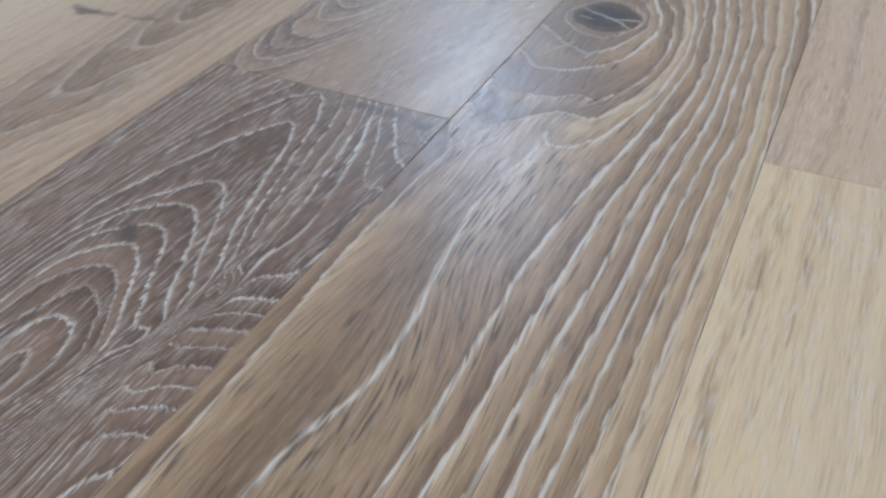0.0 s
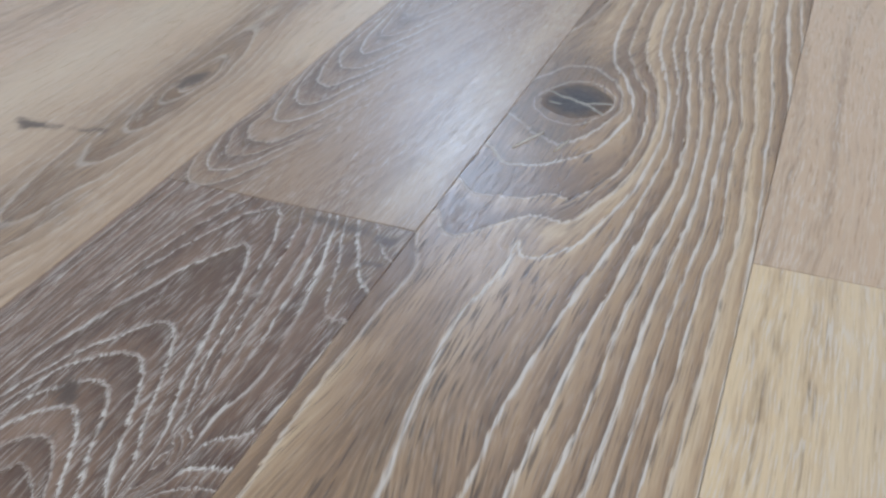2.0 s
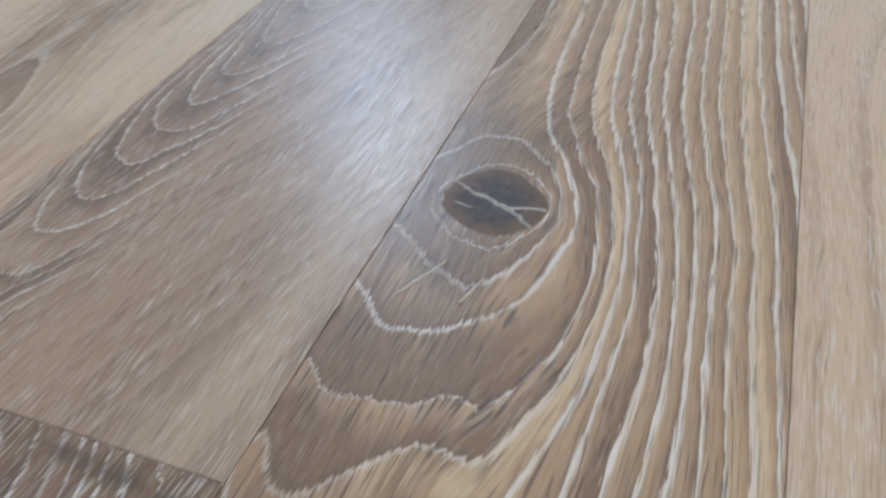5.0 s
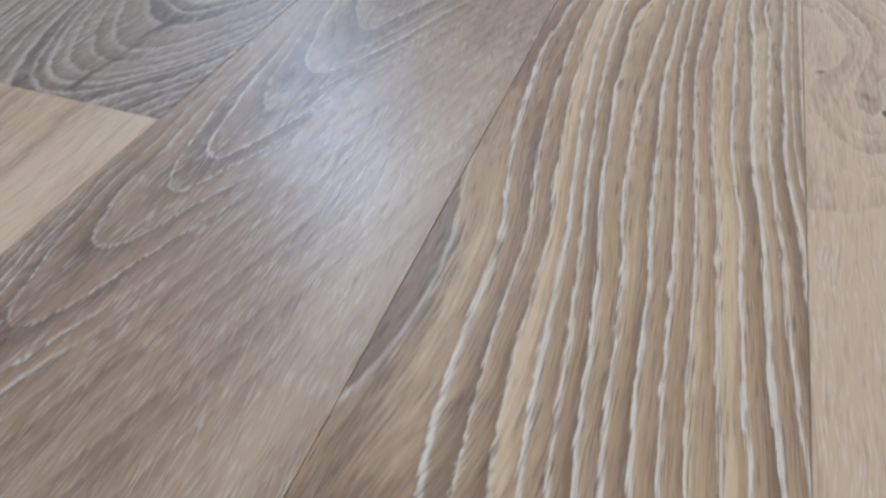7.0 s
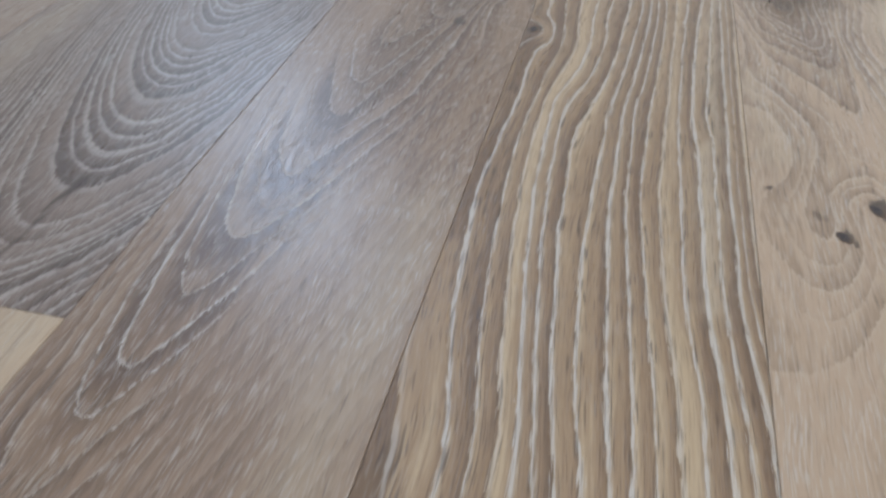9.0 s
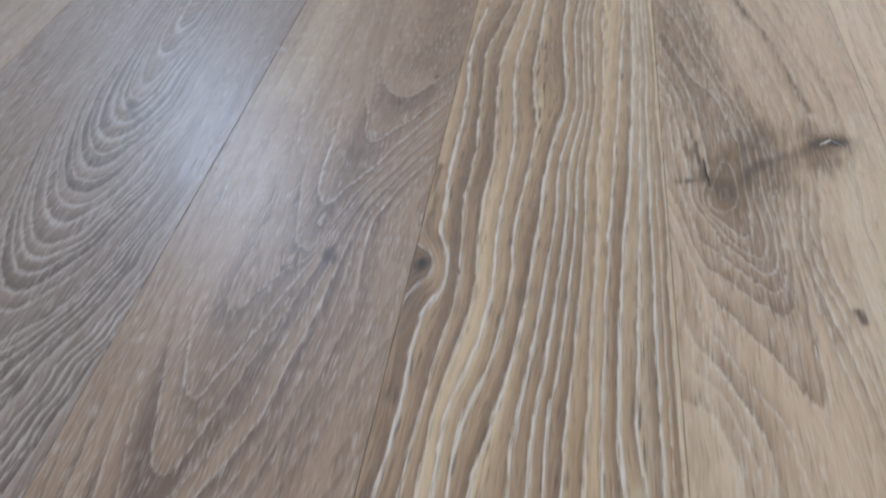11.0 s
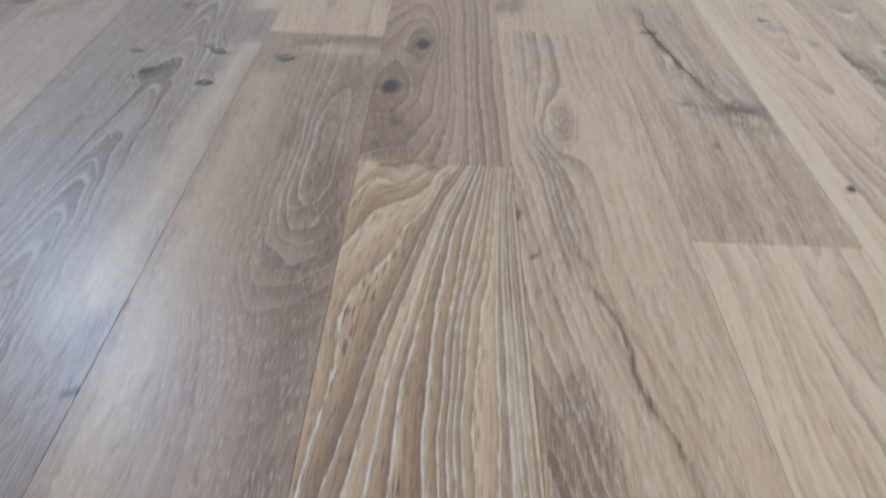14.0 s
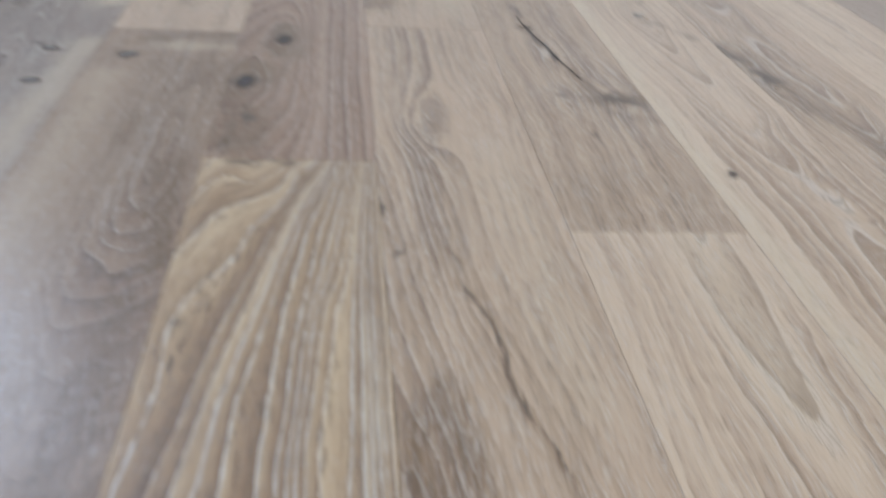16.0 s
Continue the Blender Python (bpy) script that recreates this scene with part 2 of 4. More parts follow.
def add_box(bm, x0, x1, y0, y1, z0, z1):
    m = Matrix.LocRotScale(((x0 + x1) / 2, (y0 + y1) / 2, (z0 + z1) / 2), None, (x1 - x0, y1 - y0, z1 - z0))
    bmesh.ops.create_cube(bm, size=1, matrix=m)


# ---- the room's shell ----
bm = bmesh.new()
add_box(bm, X0, X1, Y0, Y1, -0.16, -0.0145)
floor = tagged(mesh_object("floor", bm, screed), "oak plank floor on dark screed in a bright room", "floor", kind="structure")

bm = bmesh.new()
add_box(bm, X0 - 0.25, X1 + 0.25, Y0 - 0.25, Y1 + 0.25, HIGH, HIGH + 0.2)
tagged(mesh_object("ceiling", bm, plaster), "plain white plaster ceiling", "ceiling", kind="structure")


def wall_with_window(name, number, along_x, at, thick, a0, a1, opening):
    """A wall from a0 to a1 with one opening; its inner face at 'at', thick outwards."""
    o0, o1, sill, head = opening
    lo, hi = min(at, at + thick), max(at, at + thick)

    def slab(bm, p, q, z0, z1, lo=lo, hi=hi):
        add_box(bm, p, q, lo, hi, z0, z1) if along_x else add_box(bm, lo, hi, p, q, z0, z1)

    bm = bmesh.new()
    slab(bm, a0, o0, -0.16, HIGH)
    slab(bm, o1, a1, -0.16, HIGH)
    slab(bm, o0, o1, -0.16, sill)
    slab(bm, o0, o1, head, HIGH)
    tagged(mesh_object(name, bm, plaster), "plain white plastered wall with an unseen window", "wall", kind="structure")
    window = tagged(new("window_%d" % number), "unseen white framed window with one clear pane", "window", kind="structure")
    mid = at + thick * 0.6
    d = 0.035
    for p, q, z0, z1 in ((o0, o0 + 0.06, sill, head), (o1 - 0.06, o1, sill, head), (o0 + 0.06, o1 - 0.06, sill, sill + 0.06), (o0 + 0.06, o1 - 0.06, head - 0.06, head)):
        bm = bmesh.new()
        slab(bm, p, q, z0, z1, mid - d, mid + d)
        mesh_object("window_frame", bm, frame_paint, window)
    bm = bmesh.new()
    slab(bm, o0 + 0.06, o1 - 0.06, sill + 0.06, head - 0.06, mid - 0.004, mid + 0.004)
    pane = mesh_object("pane", bm, glass.mat, window)
    pane.visible_shadow = False


wall_with_window("wall_north", 1, True, Y1, 0.25, X0 - 0.25, X1 + 0.25, WIN_N)
# these two windows are unseen, added only to house the fill lamps
wall_with_window("wall_south", 2, True, Y0, -0.25, X0 - 0.25, X1 + 0.25, FILL_WIN_S)
wall_with_window("wall_east", 3, False, X1, 0.25, Y0, Y1, FILL_WIN_E)
bm = bmesh.new()
add_box(bm, X0 - 0.25, X0, Y0, Y1, -0.16, HIGH)
tagged(mesh_object("wall_west", bm, plaster), "plain white plastered wall", "wall", kind="structure")

# ---- oak planks ----
TABLE = np.random.RandomState(7).rand(64, 64)


def value_noise(x, y, seed=0):
    """Smooth noise between -1 and 1."""
    x, y = x + 17.3 * seed, y + 9.7 * seed
    i, j = np.floor(x).astype(int), np.floor(y).astype(int)
    f, h = x - i, y - j
    f, h = f * f * (3 - 2 * f), h * h * (3 - 2 * h)
    t = lambda a, b: TABLE[a % 64, b % 64]
    return 2 * ((t(i, j) * (1 - f) + t(i + 1, j) * f) * (1 - h) + (t(i, j + 1) * (1 - f) + t(i + 1, j + 1) * f) * h) - 1


def curve(points, y):
    """A smooth curve through (y, value) pairs."""
    if not isinstance(points, (list, tuple)):
        return np.full_like(y, points)
    ks, vs = [p[0] for p in points], [p[1] for p in points]
    return sum(np.interp(y + d, ks, vs) for d in (-0.03, -0.015, 0, 0.015, 0.03)) / 5


def stroke(x, y, x0, y0, x1, y1, w):
    """1 on the segment, falling off softly over w."""
    dx, dy = x1 - x0, y1 - y0
    k = np.clip(((x - x0) * dx + (y - y0) * dy) / (dx * dx + dy * dy + 1e-9), 0, 1)
    d = np.hypot(x - x0 - k * dx, y - y0 - k * dy)
    return (1 + 0.6 * (d / w) ** 2) ** -2.0


def ring_field(lines, X, Y, squash=0.4, smooth=2e-5):
    """Growth rings over a board: the smoothest sheet through lines (ring, x, y, x, y, ...) that each follow one ring."""
    px, py, pr = [], [], []
    for ring, *flat_ in lines:
        ax, ay = np.array(flat_[0::2]), np.array(flat_[1::2])
        d = np.concatenate(([0.0], np.cumsum(np.hypot(np.diff(ax), squash * np.diff(ay)))))
        n = max(len(ax), int(d[-1] / 0.007) + 1)
        k = np.linspace(0, d[-1], n)
        px.extend(np.interp(k, d, ax))
        py.extend(np.interp(k, d, ay) * squash)
        pr.extend([ring] * n)
    px, py, pr = np.array(px), np.array(py), np.array(pr, float)
    n = len(px)

    def kernel(dx, dy):
        q = dx * dx + dy * dy
        return q * np.log(q + 1e-12)

    m = np.zeros((n + 3, n + 3))
    m[:n, :n] = kernel(px[:, None] - px, py[:, None] - py) + smooth * np.eye(n)
    m[:n, n], m[:n, n + 1], m[:n, n + 2] = 1, px, py
    m[n:, :n] = m[:n, n:].T
    w = np.linalg.solve(m, np.concatenate((pr, np.zeros(3))))
    out = w[n] + w[n + 1] * X + w[n + 2] * squash * Y
    for i in range(n):
        out = out + w[i] * kernel(X - px[i], squash * Y - py[i])
    return out


GAP, ROUND, DEEP = 0.00013, 0.0004, 0.014
count = [0]


def plank(x0, x1, y0, y1, wood, label, spacing=0.010, axis=-1.0, depth=0.0, warp=0.004, bold=1.0, reach=0.012, knots=(), dark=(), stain=(), pale=(), step=0.006, lines=None, follow=0.0, calm=(), tone=(), heart=None, loose=()):
    """One board. axis and depth: where the heart of the log lies beside and below the board, along y, which shapes the arches;
    bold: how strongly the arches show along y. lines: growth rings given one by one in place of the arches; follow: how far the
    fibres bend with them, in metres a ring, but for loose strokes; calm: strokes where the rings fade;
    heart: how far from the axis they show; tone: strokes of browner wood, or paler if negative.
    knots: (x, y, half width, half length, pull in rings); dark, stain, pale: strokes (x, y, x, y, width, strength)."""
    count[0] += 1
    seed = count[0]
    nx, ny = max(4, int((x1 - x0) / step)), max(4, int((y1 - y0) / (step * 1.35)))
    xs = np.concatenate(([x0 + GAP], np.linspace(x0 + GAP + ROUND, x1 - GAP - ROUND, nx), [x1 - GAP]))
    ys = np.concatenate(([y0 + GAP], np.linspace(y0 + GAP + ROUND, y1 - GAP - ROUND, ny), [y1 - GAP]))
    X, Y = np.meshgrid(xs, ys)
    Z = np.zeros_like(X)
    Z[0], Z[-1], Z[:, 0], Z[:, -1] = -ROUND, -ROUND, -ROUND, -ROUND
    # the grain
    spacing = curve(spacing, Y)
    warp = curve(warp, Y)
    bend = warp * value_noise(X * 9, Y * 5.5, seed) + 0.45 * warp * value_noise(X * 24, Y * 17, seed + 3) + 0.22 * warp * value_noise(X * 60, Y * 45, seed + 5)
    xw = X + bend
    side, below = xw - curve(axis, Y), curve(depth, Y) + 0.35 * bend
    q = np.hypot(side, below)
    flat = np.clip(1.25 * np.exp(-(side / (np.abs(below) * 0.9 + reach)) ** 2), 0, 1) * curve(bold, Y)
    rings = (q + 0.8 * spacing * value_noise(q / spacing * 0.55, Y * 1.3, seed + 8)) / spacing
    fibre = xw.copy()
    if lines:
        rings = ring_field(lines, X + 0.35 * bend, Y + 0.8 * bend) + 0.10 * value_noise(X * 40, Y * 12, seed + 8)
        gy, gx = np.gradient(rings, ys, xs)
        spacing = np.clip(1 / (np.hypot(gx, gy) + 1e-3), 0.003, 0.12)
        flat = np.clip(1.3 * np.exp(-((X - curve(axis, Y)) / curve(heart, Y)) ** 2), 0, 1) if heart else np.ones_like(X)
        flat = flat * curve(bold, Y)
        for ax, ay, bx, by, w, s in calm:
            flat = flat * (1 - s * stroke(X, Y, ax, ay, bx, by, w))
        if follow:
            fibre = rings * follow + 0.2 * X
            for ax, ay, bx, by, w in loose:
                k = stroke(X, Y, ax, ay, bx, by, w)
                fibre = fibre * (1 - k) + 1.3 * X * k
    for kx, ky, rx, ry, pull, *more in knots:
        lengths = np.where(Y > ky, ry, more[0] if more else ry)
        rho = np.hypot((X - kx) / rx, (Y - ky) / lengths) * (1 + 0.14 * value_noise(X * 30, Y * 22, seed + 11))
        lobe = np.exp(-rho)
        rings -= pull * lobe
        flat = np.maximum(flat, np.clip(2.2 * lobe, 0, 1))
        fibre += (X - kx) * -1.2 * np.exp(-rho * rho * 0.8)
    gy, gx = np.gradient(rings, ys, xs)
    marks = []
    blur = 0.95 + 0.3 * value_noise(X * 33, Y * 21, seed + 31)
    for group in (dark, stain, pale):
        m = np.zeros_like(X)
        jx, jy = X + 0.005 * value_noise(X * 55, Y * 32, seed + 21) + 0.002 * value_noise(X * 150, Y * 90, seed + 23), Y + 0.010 * value_noise(X * 50, Y * 30, seed + 22)
        for ax, ay, bx, by, w, s in group:
            m = np.maximum(m, s * stroke(jx, jy, ax, ay, bx, by, w * blur))
        marks.append(m)
    warm = np.zeros_like(X)
    for ax, ay, bx, by, w, s in tone:
        warm += s * stroke(X, Y, ax, ay, bx, by, w)
    rows, cols = X.shape
    index = np.arange(rows * cols).reshape(rows, cols)
    rim = np.concatenate((index[0, :-1], index[:-1, -1], index[-1, :0:-1], index[:0:-1, 0]))
    top = np.stack((X, Y, Z), -1).reshape(-1, 3)
    low = top[rim].copy()
    low[:, 2] = -DEEP
    n = rows * cols
    quads = np.stack((index[:-1, :-1], index[:-1, 1:], index[1:, 1:], index[1:, :-1]), -1).reshape(-1, 4)
    a = np.arange(len(rim))
    b = (a + 1) % len(rim)
    sides = np.stack((rim[b], rim[a], n + a, n + b), -1)
    data = bpy.data.meshes.new("plank")
    data.from_pydata(np.concatenate((top, low)).tolist(), [], np.concatenate((quads, sides)).tolist() + [(n + a[::-1]).tolist()])
    for key, parts in (("grain", (fibre, Y, rings)), ("figure", marks), ("form", (flat, spacing, warm)), ("slope", (np.abs(gx), np.abs(gy), Z))):
        v = np.stack(parts, -1).reshape(-1, 3)
        v = np.concatenate((v, v[rim])).astype(np.float32)
        data.attributes.new(key, "FLOAT_VECTOR", "POINT").data.foreach_set("vector", v.ravel())
    data.materials.append(oaks[wood])
    ob = new("plank", data)
    ob.parent = floor
    return tagged(ob, label)


def knot(board, x, y, rx, ry, turn=0.0, material=resin, name="knot"):
    """A hard dark knot or filled hole, a little proud of the board."""
    bm = bmesh.new()
    rnd = random.Random(int(1000 * (x + 3) + 77 * y))
    n, rings_ = 32, 5
    rim = bm.verts.layers.float.new("rim")
    raw = [rnd.random() - 0.5 for _ in range(n)]
    wob = [1 + 0.07 * (raw[i] + raw[i - 1] + raw[i - 2] + raw[i - 3] + raw[(i + 1) % n]) for i in range(n)]
    centre = bm.verts.new((0, 0, 0.0003))
    last = None
    for k in range(1, rings_ + 1):
        f = k / rings_
        ring = [bm.verts.new((f * wob[i] * rx * math.cos(2 * math.pi * i / n), f * wob[i] * ry * math.sin(2 * math.pi * i / n),
                              0.0003 * (1 - f ** 3) + (0.00015 * rnd.random() if k < rings_ else -0.0004))) for i in range(n)]
        for v in ring:
            v[rim] = f
        for i in range(n):
            j = (i + 1) % n
            bm.faces.new((centre, ring[i], ring[j])) if last is None else bm.faces.new((last[i], ring[i], ring[j], last[j]))
        last = ring
    for f in bm.faces:
        f.smooth = True
    ob = mesh_object(name, bm, material, board, "dark hard knot with cracked heart")
    ob.matrix_basis = pose(x, y, 0, 0, 0, turn)
    return ob


def crack(board, points, width, material=filler, name="crack"):
    """A filled crack: a slim ragged ridge along a few points."""
    bm = bmesh.new()
    rnd = random.Random(int(5000 * abs(points[0][0]) + 31 * points[0][1]))
    fine = []
    for (ax, ay), (bx, by) in zip(points, points[1:]):
        for k in range(6):
            fine.append((ax + (bx - ax) * k / 6 + (rnd.random() - 0.5) * width * 0.45, ay + (by - ay) * k / 6 + (rnd.random() - 0.5) * width * 0.45))
    fine.append(points[-1])
    prev = None
    for i, (px, py) in enumerate(fine):
        qx, qy = fine[min(i + 1, len(fine) - 1)]
        ox, oy = fine[max(i - 1, 0)]
        d = Vector((qy - oy, ox - qx)).normalized()
        w = width * (0.35 + 0.65 * math.sin(math.pi * (i + 0.4) / (len(fine) - 0.2))) * (0.7 + 0.6 * rnd.random()) / 2
        row = [bm.verts.new((px + d.x * w * s, py + d.y * w * s, z)) for s, z in ((-1, -0.0001), (0, 0.0012), (1, -0.0001))]
        if prev:
            for a, b in ((0, 1), (1, 2)):
                bm.faces.new((prev[a], prev[b], row[b], row[a]))
        prev = row
    bmesh.ops.recalc_face_normals(bm, faces=bm.faces)
    return mesh_object(name, bm, material, board, "pale filled crack" if material == filler else "black open split")


E1, E2, E3, E4, E5, E6 = 0.0, 0.46, 1.675, 2.075, 2.545, 0.033

# the striped board down the middle, with its big knot
stripes = [
    (-3.2, 0.040, 0.183, 0.046, 0.182), (-1.6, 0.018, 0.178, 0.032, 0.203, 0.055, 0.203, 0.066, 0.182, 0.052, 0.157, 0.030, 0.157, 0.018, 0.178),
    (-0.8, 0.008, 0.18, 0.026, 0.214, 0.045, 0.216, 0.066, 0.195), (-0.4, 0.014, 0.155, 0.046, 0.138, 0.066, 0.165),
    (0, 0.001, 0.205, 0.021, 0.237, 0.038, 0.240, 0.060, 0.219, 0.073, 0.182, 0.064, 0.145, 0.048, 0.122, 0.026, 0.132),
]
stripes += [
    (1, 0.004, 0.109, 0.023, 0.087, 0.042, 0.090, 0.072, 0.126, 0.081, 0.167, 0.079, 0.191, 0.069, 0.216, 0.050, 0.252, 0.041, 0.283, 0.034, 0.35, 0.031, 0.437, 0.017, 0.514, 0.005, 0.63),
    (2, 0.005, 0.059, 0.014, 0.047, 0.047, 0.051, 0.058, 0.062, 0.074, 0.060, 0.092, 0.099, 0.096, 0.15, 0.085, 0.209, 0.070, 0.237, 0.054, 0.279, 0.047, 0.35, 0.045, 0.43, 0.034, 0.504, 0.026, 0.588, 0.022, 0.676),
]
stripes += [
    (3, 0.016, -0.6, 0.012, -0.30, 0.008, -0.12, 0.012, -0.06, 0.020, -0.02, 0.004, 0.025), (2.3, 0.0, -0.6, 0.0, -0.06),
    (4, 0.060, -0.6, 0.052, -0.2, 0.049, -0.108, 0.046, -0.06, 0.054, -0.005, 0.056, 0.022, 0.063, 0.006, 0.074, 0.005, 0.087, 0.018, 0.105, 0.083, 0.107, 0.154, 0.101, 0.202, 0.077, 0.283, 0.067, 0.36, 0.062, 0.448, 0.047, 0.576, 0.041, 0.65, 0.039, 0.756),
    (5, 0.092, -0.6, 0.092, -0.093, 0.098, -0.033, 0.108, 0.03, 0.114, 0.13, 0.105, 0.217, 0.087, 0.285, 0.075, 0.38),
    (6, 0.107, -0.6, 0.107, -0.2, 0.112, -0.046, 0.118, 0.01, 0.126, 0.111, 0.119, 0.18, 0.109, 0.231, 0.092, 0.31, 0.082, 0.409, 0.073, 0.494, 0.063, 0.602, 0.059, 0.69),
]
stripes += [
    (7, 0.097, 0.371, 0.085, 0.499, 0.080, 0.6, 0.080, 0.74, 0.090, 0.851, 0.096, 0.948),
    (8, 0.136, -0.6, 0.136, -0.2, 0.138, -0.031, 0.142, 0.063, 0.140, 0.13, 0.132, 0.21, 0.113, 0.3), (9, 0.142, 0.212, 0.122, 0.315, 0.114, 0.45, 0.101, 0.651, 0.100, 0.76),
    (10, 0.158, -0.6, 0.158, -0.2, 0.160, 0.04, 0.153, 0.184, 0.133, 0.32), (12, 0.179, -0.6, 0.179, 0.05), (11, 0.162, 0.177, 0.151, 0.264, 0.133, 0.472, 0.121, 0.658, 0.123, 0.78),
    (13, 0.178, 0.238, 0.162, 0.39, 0.149, 0.573, 0.146, 0.7), (14, 0.172, 0.39, 0.163, 0.5, 0.158, 0.6, 0.156, 0.72), (15, 0.177, 0.44, 0.168, 0.56, 0.166, 0.7, 0.168, 0.95), (17.5, 0.18, 0.6, 0.18, 0.9), (18, 0.18, 1.1, 0.181, 1.6),
]
stripes += [
    (0.6, 0.002, 0.8, 0.008, 0.858, 0.018, 0.868, 0.019, 0.888, 0.010, 0.905, 0.002, 0.915), (-0.5, 0.005, 0.888, 0.008, 0.886),
    (2, 0.023, 0.723, 0.027, 0.798, 0.034, 0.857, 0.031, 0.9, 0.027, 0.96, 0.029, 1.024, 0.020, 1.181, 0.029, 1.248), (1, 0.012, 0.921, 0.009, 0.99, 0.012, 1.072, 0.006, 1.16),
    (2, 0.027, 0.96, 0.029, 1.024, 0.020, 1.181, 0.029, 1.248, 0.048, 1.369, 0.077, 1.52, 0.099, 1.609, 0.124, 1.675),
    (5, 0.066, 0.93, 0.074, 1.069, 0.066, 1.16, 0.072, 1.31, 0.091, 1.466, 0.108, 1.558, 0.133, 1.66),
    (7.5, 0.100, 1.02, 0.112, 1.106, 0.106, 1.24, 0.112, 1.37, 0.124, 1.5, 0.147, 1.655),
]
stripes += [
    (10.5, 0.122, 0.9, 0.121, 1.01, 0.127, 1.107, 0.124, 1.267, 0.134, 1.418), (12, 0.136, 0.95, 0.144, 1.112, 0.149, 1.281, 0.153, 1.45, 0.167, 1.656),
    (14, 0.152, 0.76, 0.161, 1.0, 0.164, 1.2), (0.8, 0.001, 1.383, 0.014, 1.451, 0.042, 1.517, 0.087, 1.595, 0.098, 1.651),
    (-0.4, 0.004, 1.53, 0.02, 1.60, 0.061, 1.606, 0.094, 1.66), (-1.6, 0.035, 1.668, 0.055, 1.65, 0.075, 1.668),
]
striped = plank(0, 0.18, -0.9, E3, "stripe", "striped honey oak plank with a large dark knot", 0.0115, -1.0, 0.0, [(-0.9, 0.0035), (0.7, 0.0035), (1.1, 0.0045), (1.4, 0.005), (1.7, 0.005)],
    lines=stripes, follow=0.0115, loose=((0.02, -0.1, 0.03, 0.24, 0.07),), calm=((0.010, 0.3, 0.004, 0.5, 0.012, 0.7), (0.03, -0.5, 0.035, -0.04, 0.014, 0.5)),
    tone=((0.008, -0.08, 0.012, 0.03, 0.016, 0.55), (0.03, -0.5, 0.035, 0.0, 0.022, 0.45), (0.045, 1.0, 0.05, 1.3, 0.015, 0.2), (0.002, 0.58, 0.006, 0.86, 0.008, 0.6), (0.006, 0.87, 0.008, 0.91, 0.014, 0.5), (0.075, -0.5, 0.075, -0.02, 0.012, 0.25), (0.03, 0.1, 0.04, 0.23, 0.05, 0.5), (0.01, 0.25, 0.003, 0.55, 0.018, 0.4), (0.12, 0.55, 0.12, 0.95, 0.03, 0.12), (0.165, 0.1, 0.17, 0.4, 0.01, 0.15)),
    dark=((0.036, 0.182, 0.046, 0.182, 0.022, 0.8), (0.006, 0.887, 0.008, 0.885, 0.006, 0.9), (0.03, 1.672, 0.09, 1.668, 0.010, 0.5)),
    stain=((0.034, 0.13, 0.036, 0.225, 0.036, 0.8), (0.015, 0.07, 0.04, 0.11, 0.034, 0.5), (0.012, 0.26, 0.010, 0.42, 0.014, 0.42), (0.004, 0.74, 0.006, 0.86, 0.006, 0.45), (0.004, 0.92, 0.005, 1.0, 0.005, 0.4), (0.02, -0.4, 0.06, -0.1, 0.04, 0.3), (0.055, 0.02, 0.075, 0.04, 0.016, 0.35)),
    pale=((0.153, 0.55, 0.166, 1.4, 0.007, 0.6),),
    step=0.0024)
knot(striped, 0.041, 0.183, 0.029, 0.031)
crack(striped, [(0.018, 0.192), (0.035, 0.185), (0.050, 0.178), (0.064, 0.168)], 0.0046)
crack(striped, [(0.048, 0.179), (0.058, 0.183), (0.066, 0.184)], 0.0022)
crack(striped, [(0.022, 0.176), (0.032, 0.174)], 0.0016)
crack(striped, [(0.033, 0.133), (0.028, 0.123), (0.020, 0.106)], 0.0014)
crack(striped, [(0.052, 0.128), (0.047, 0.110)], 0.0012)
knot(striped, 0.007, 0.886, 0.0045, 0.008)

eyes = [
    (-3, 0.022, 1.886, 0.025, 1.892), (-1, 0.008, 1.87, 0.016, 1.93, 0.034, 1.93, 0.042, 1.88, 0.026, 1.84, 0.008, 1.87), (0, 0.004, 1.80, 0.03, 1.80, 0.052, 1.86, 0.05, 1.92, 0.038, 1.96, 0.03, 2.0), (1, 0.003, 1.75, 0.035, 1.755, 0.066, 1.85, 0.072, 1.95),
    (2, 0.02, 1.70, 0.05, 1.715, 0.082, 1.80, 0.09, 1.95), (-0.5, 0.045, 2.04, 0.05, 2.09, 0.066, 2.10, 0.076, 2.05, 0.064, 2.0, 0.045, 2.04), (-2, 0.059, 2.048, 0.064, 2.054), (2.5, 0.092, 2.03, 0.09, 2.16, 0.075, 2.25, 0.055, 2.28),
    (7, 0.13, 1.68, 0.13, 2.2, 0.12, 2.4), (12, 0.178, 1.68, 0.178, 3.6),
]
eyes += [
    (-2, 0.098, 2.63, 0.104, 2.64), (1, 0.07, 2.62, 0.085, 2.72, 0.118, 2.72, 0.13, 2.63, 0.1, 2.54, 0.07, 2.62), (3, 0.05, 2.6, 0.06, 2.46, 0.10, 2.42, 0.145, 2.5, 0.15, 2.7), (4, 0.01, 2.3, 0.005, 2.6), (5, 0.05, 3.0, 0.05, 3.6),
]
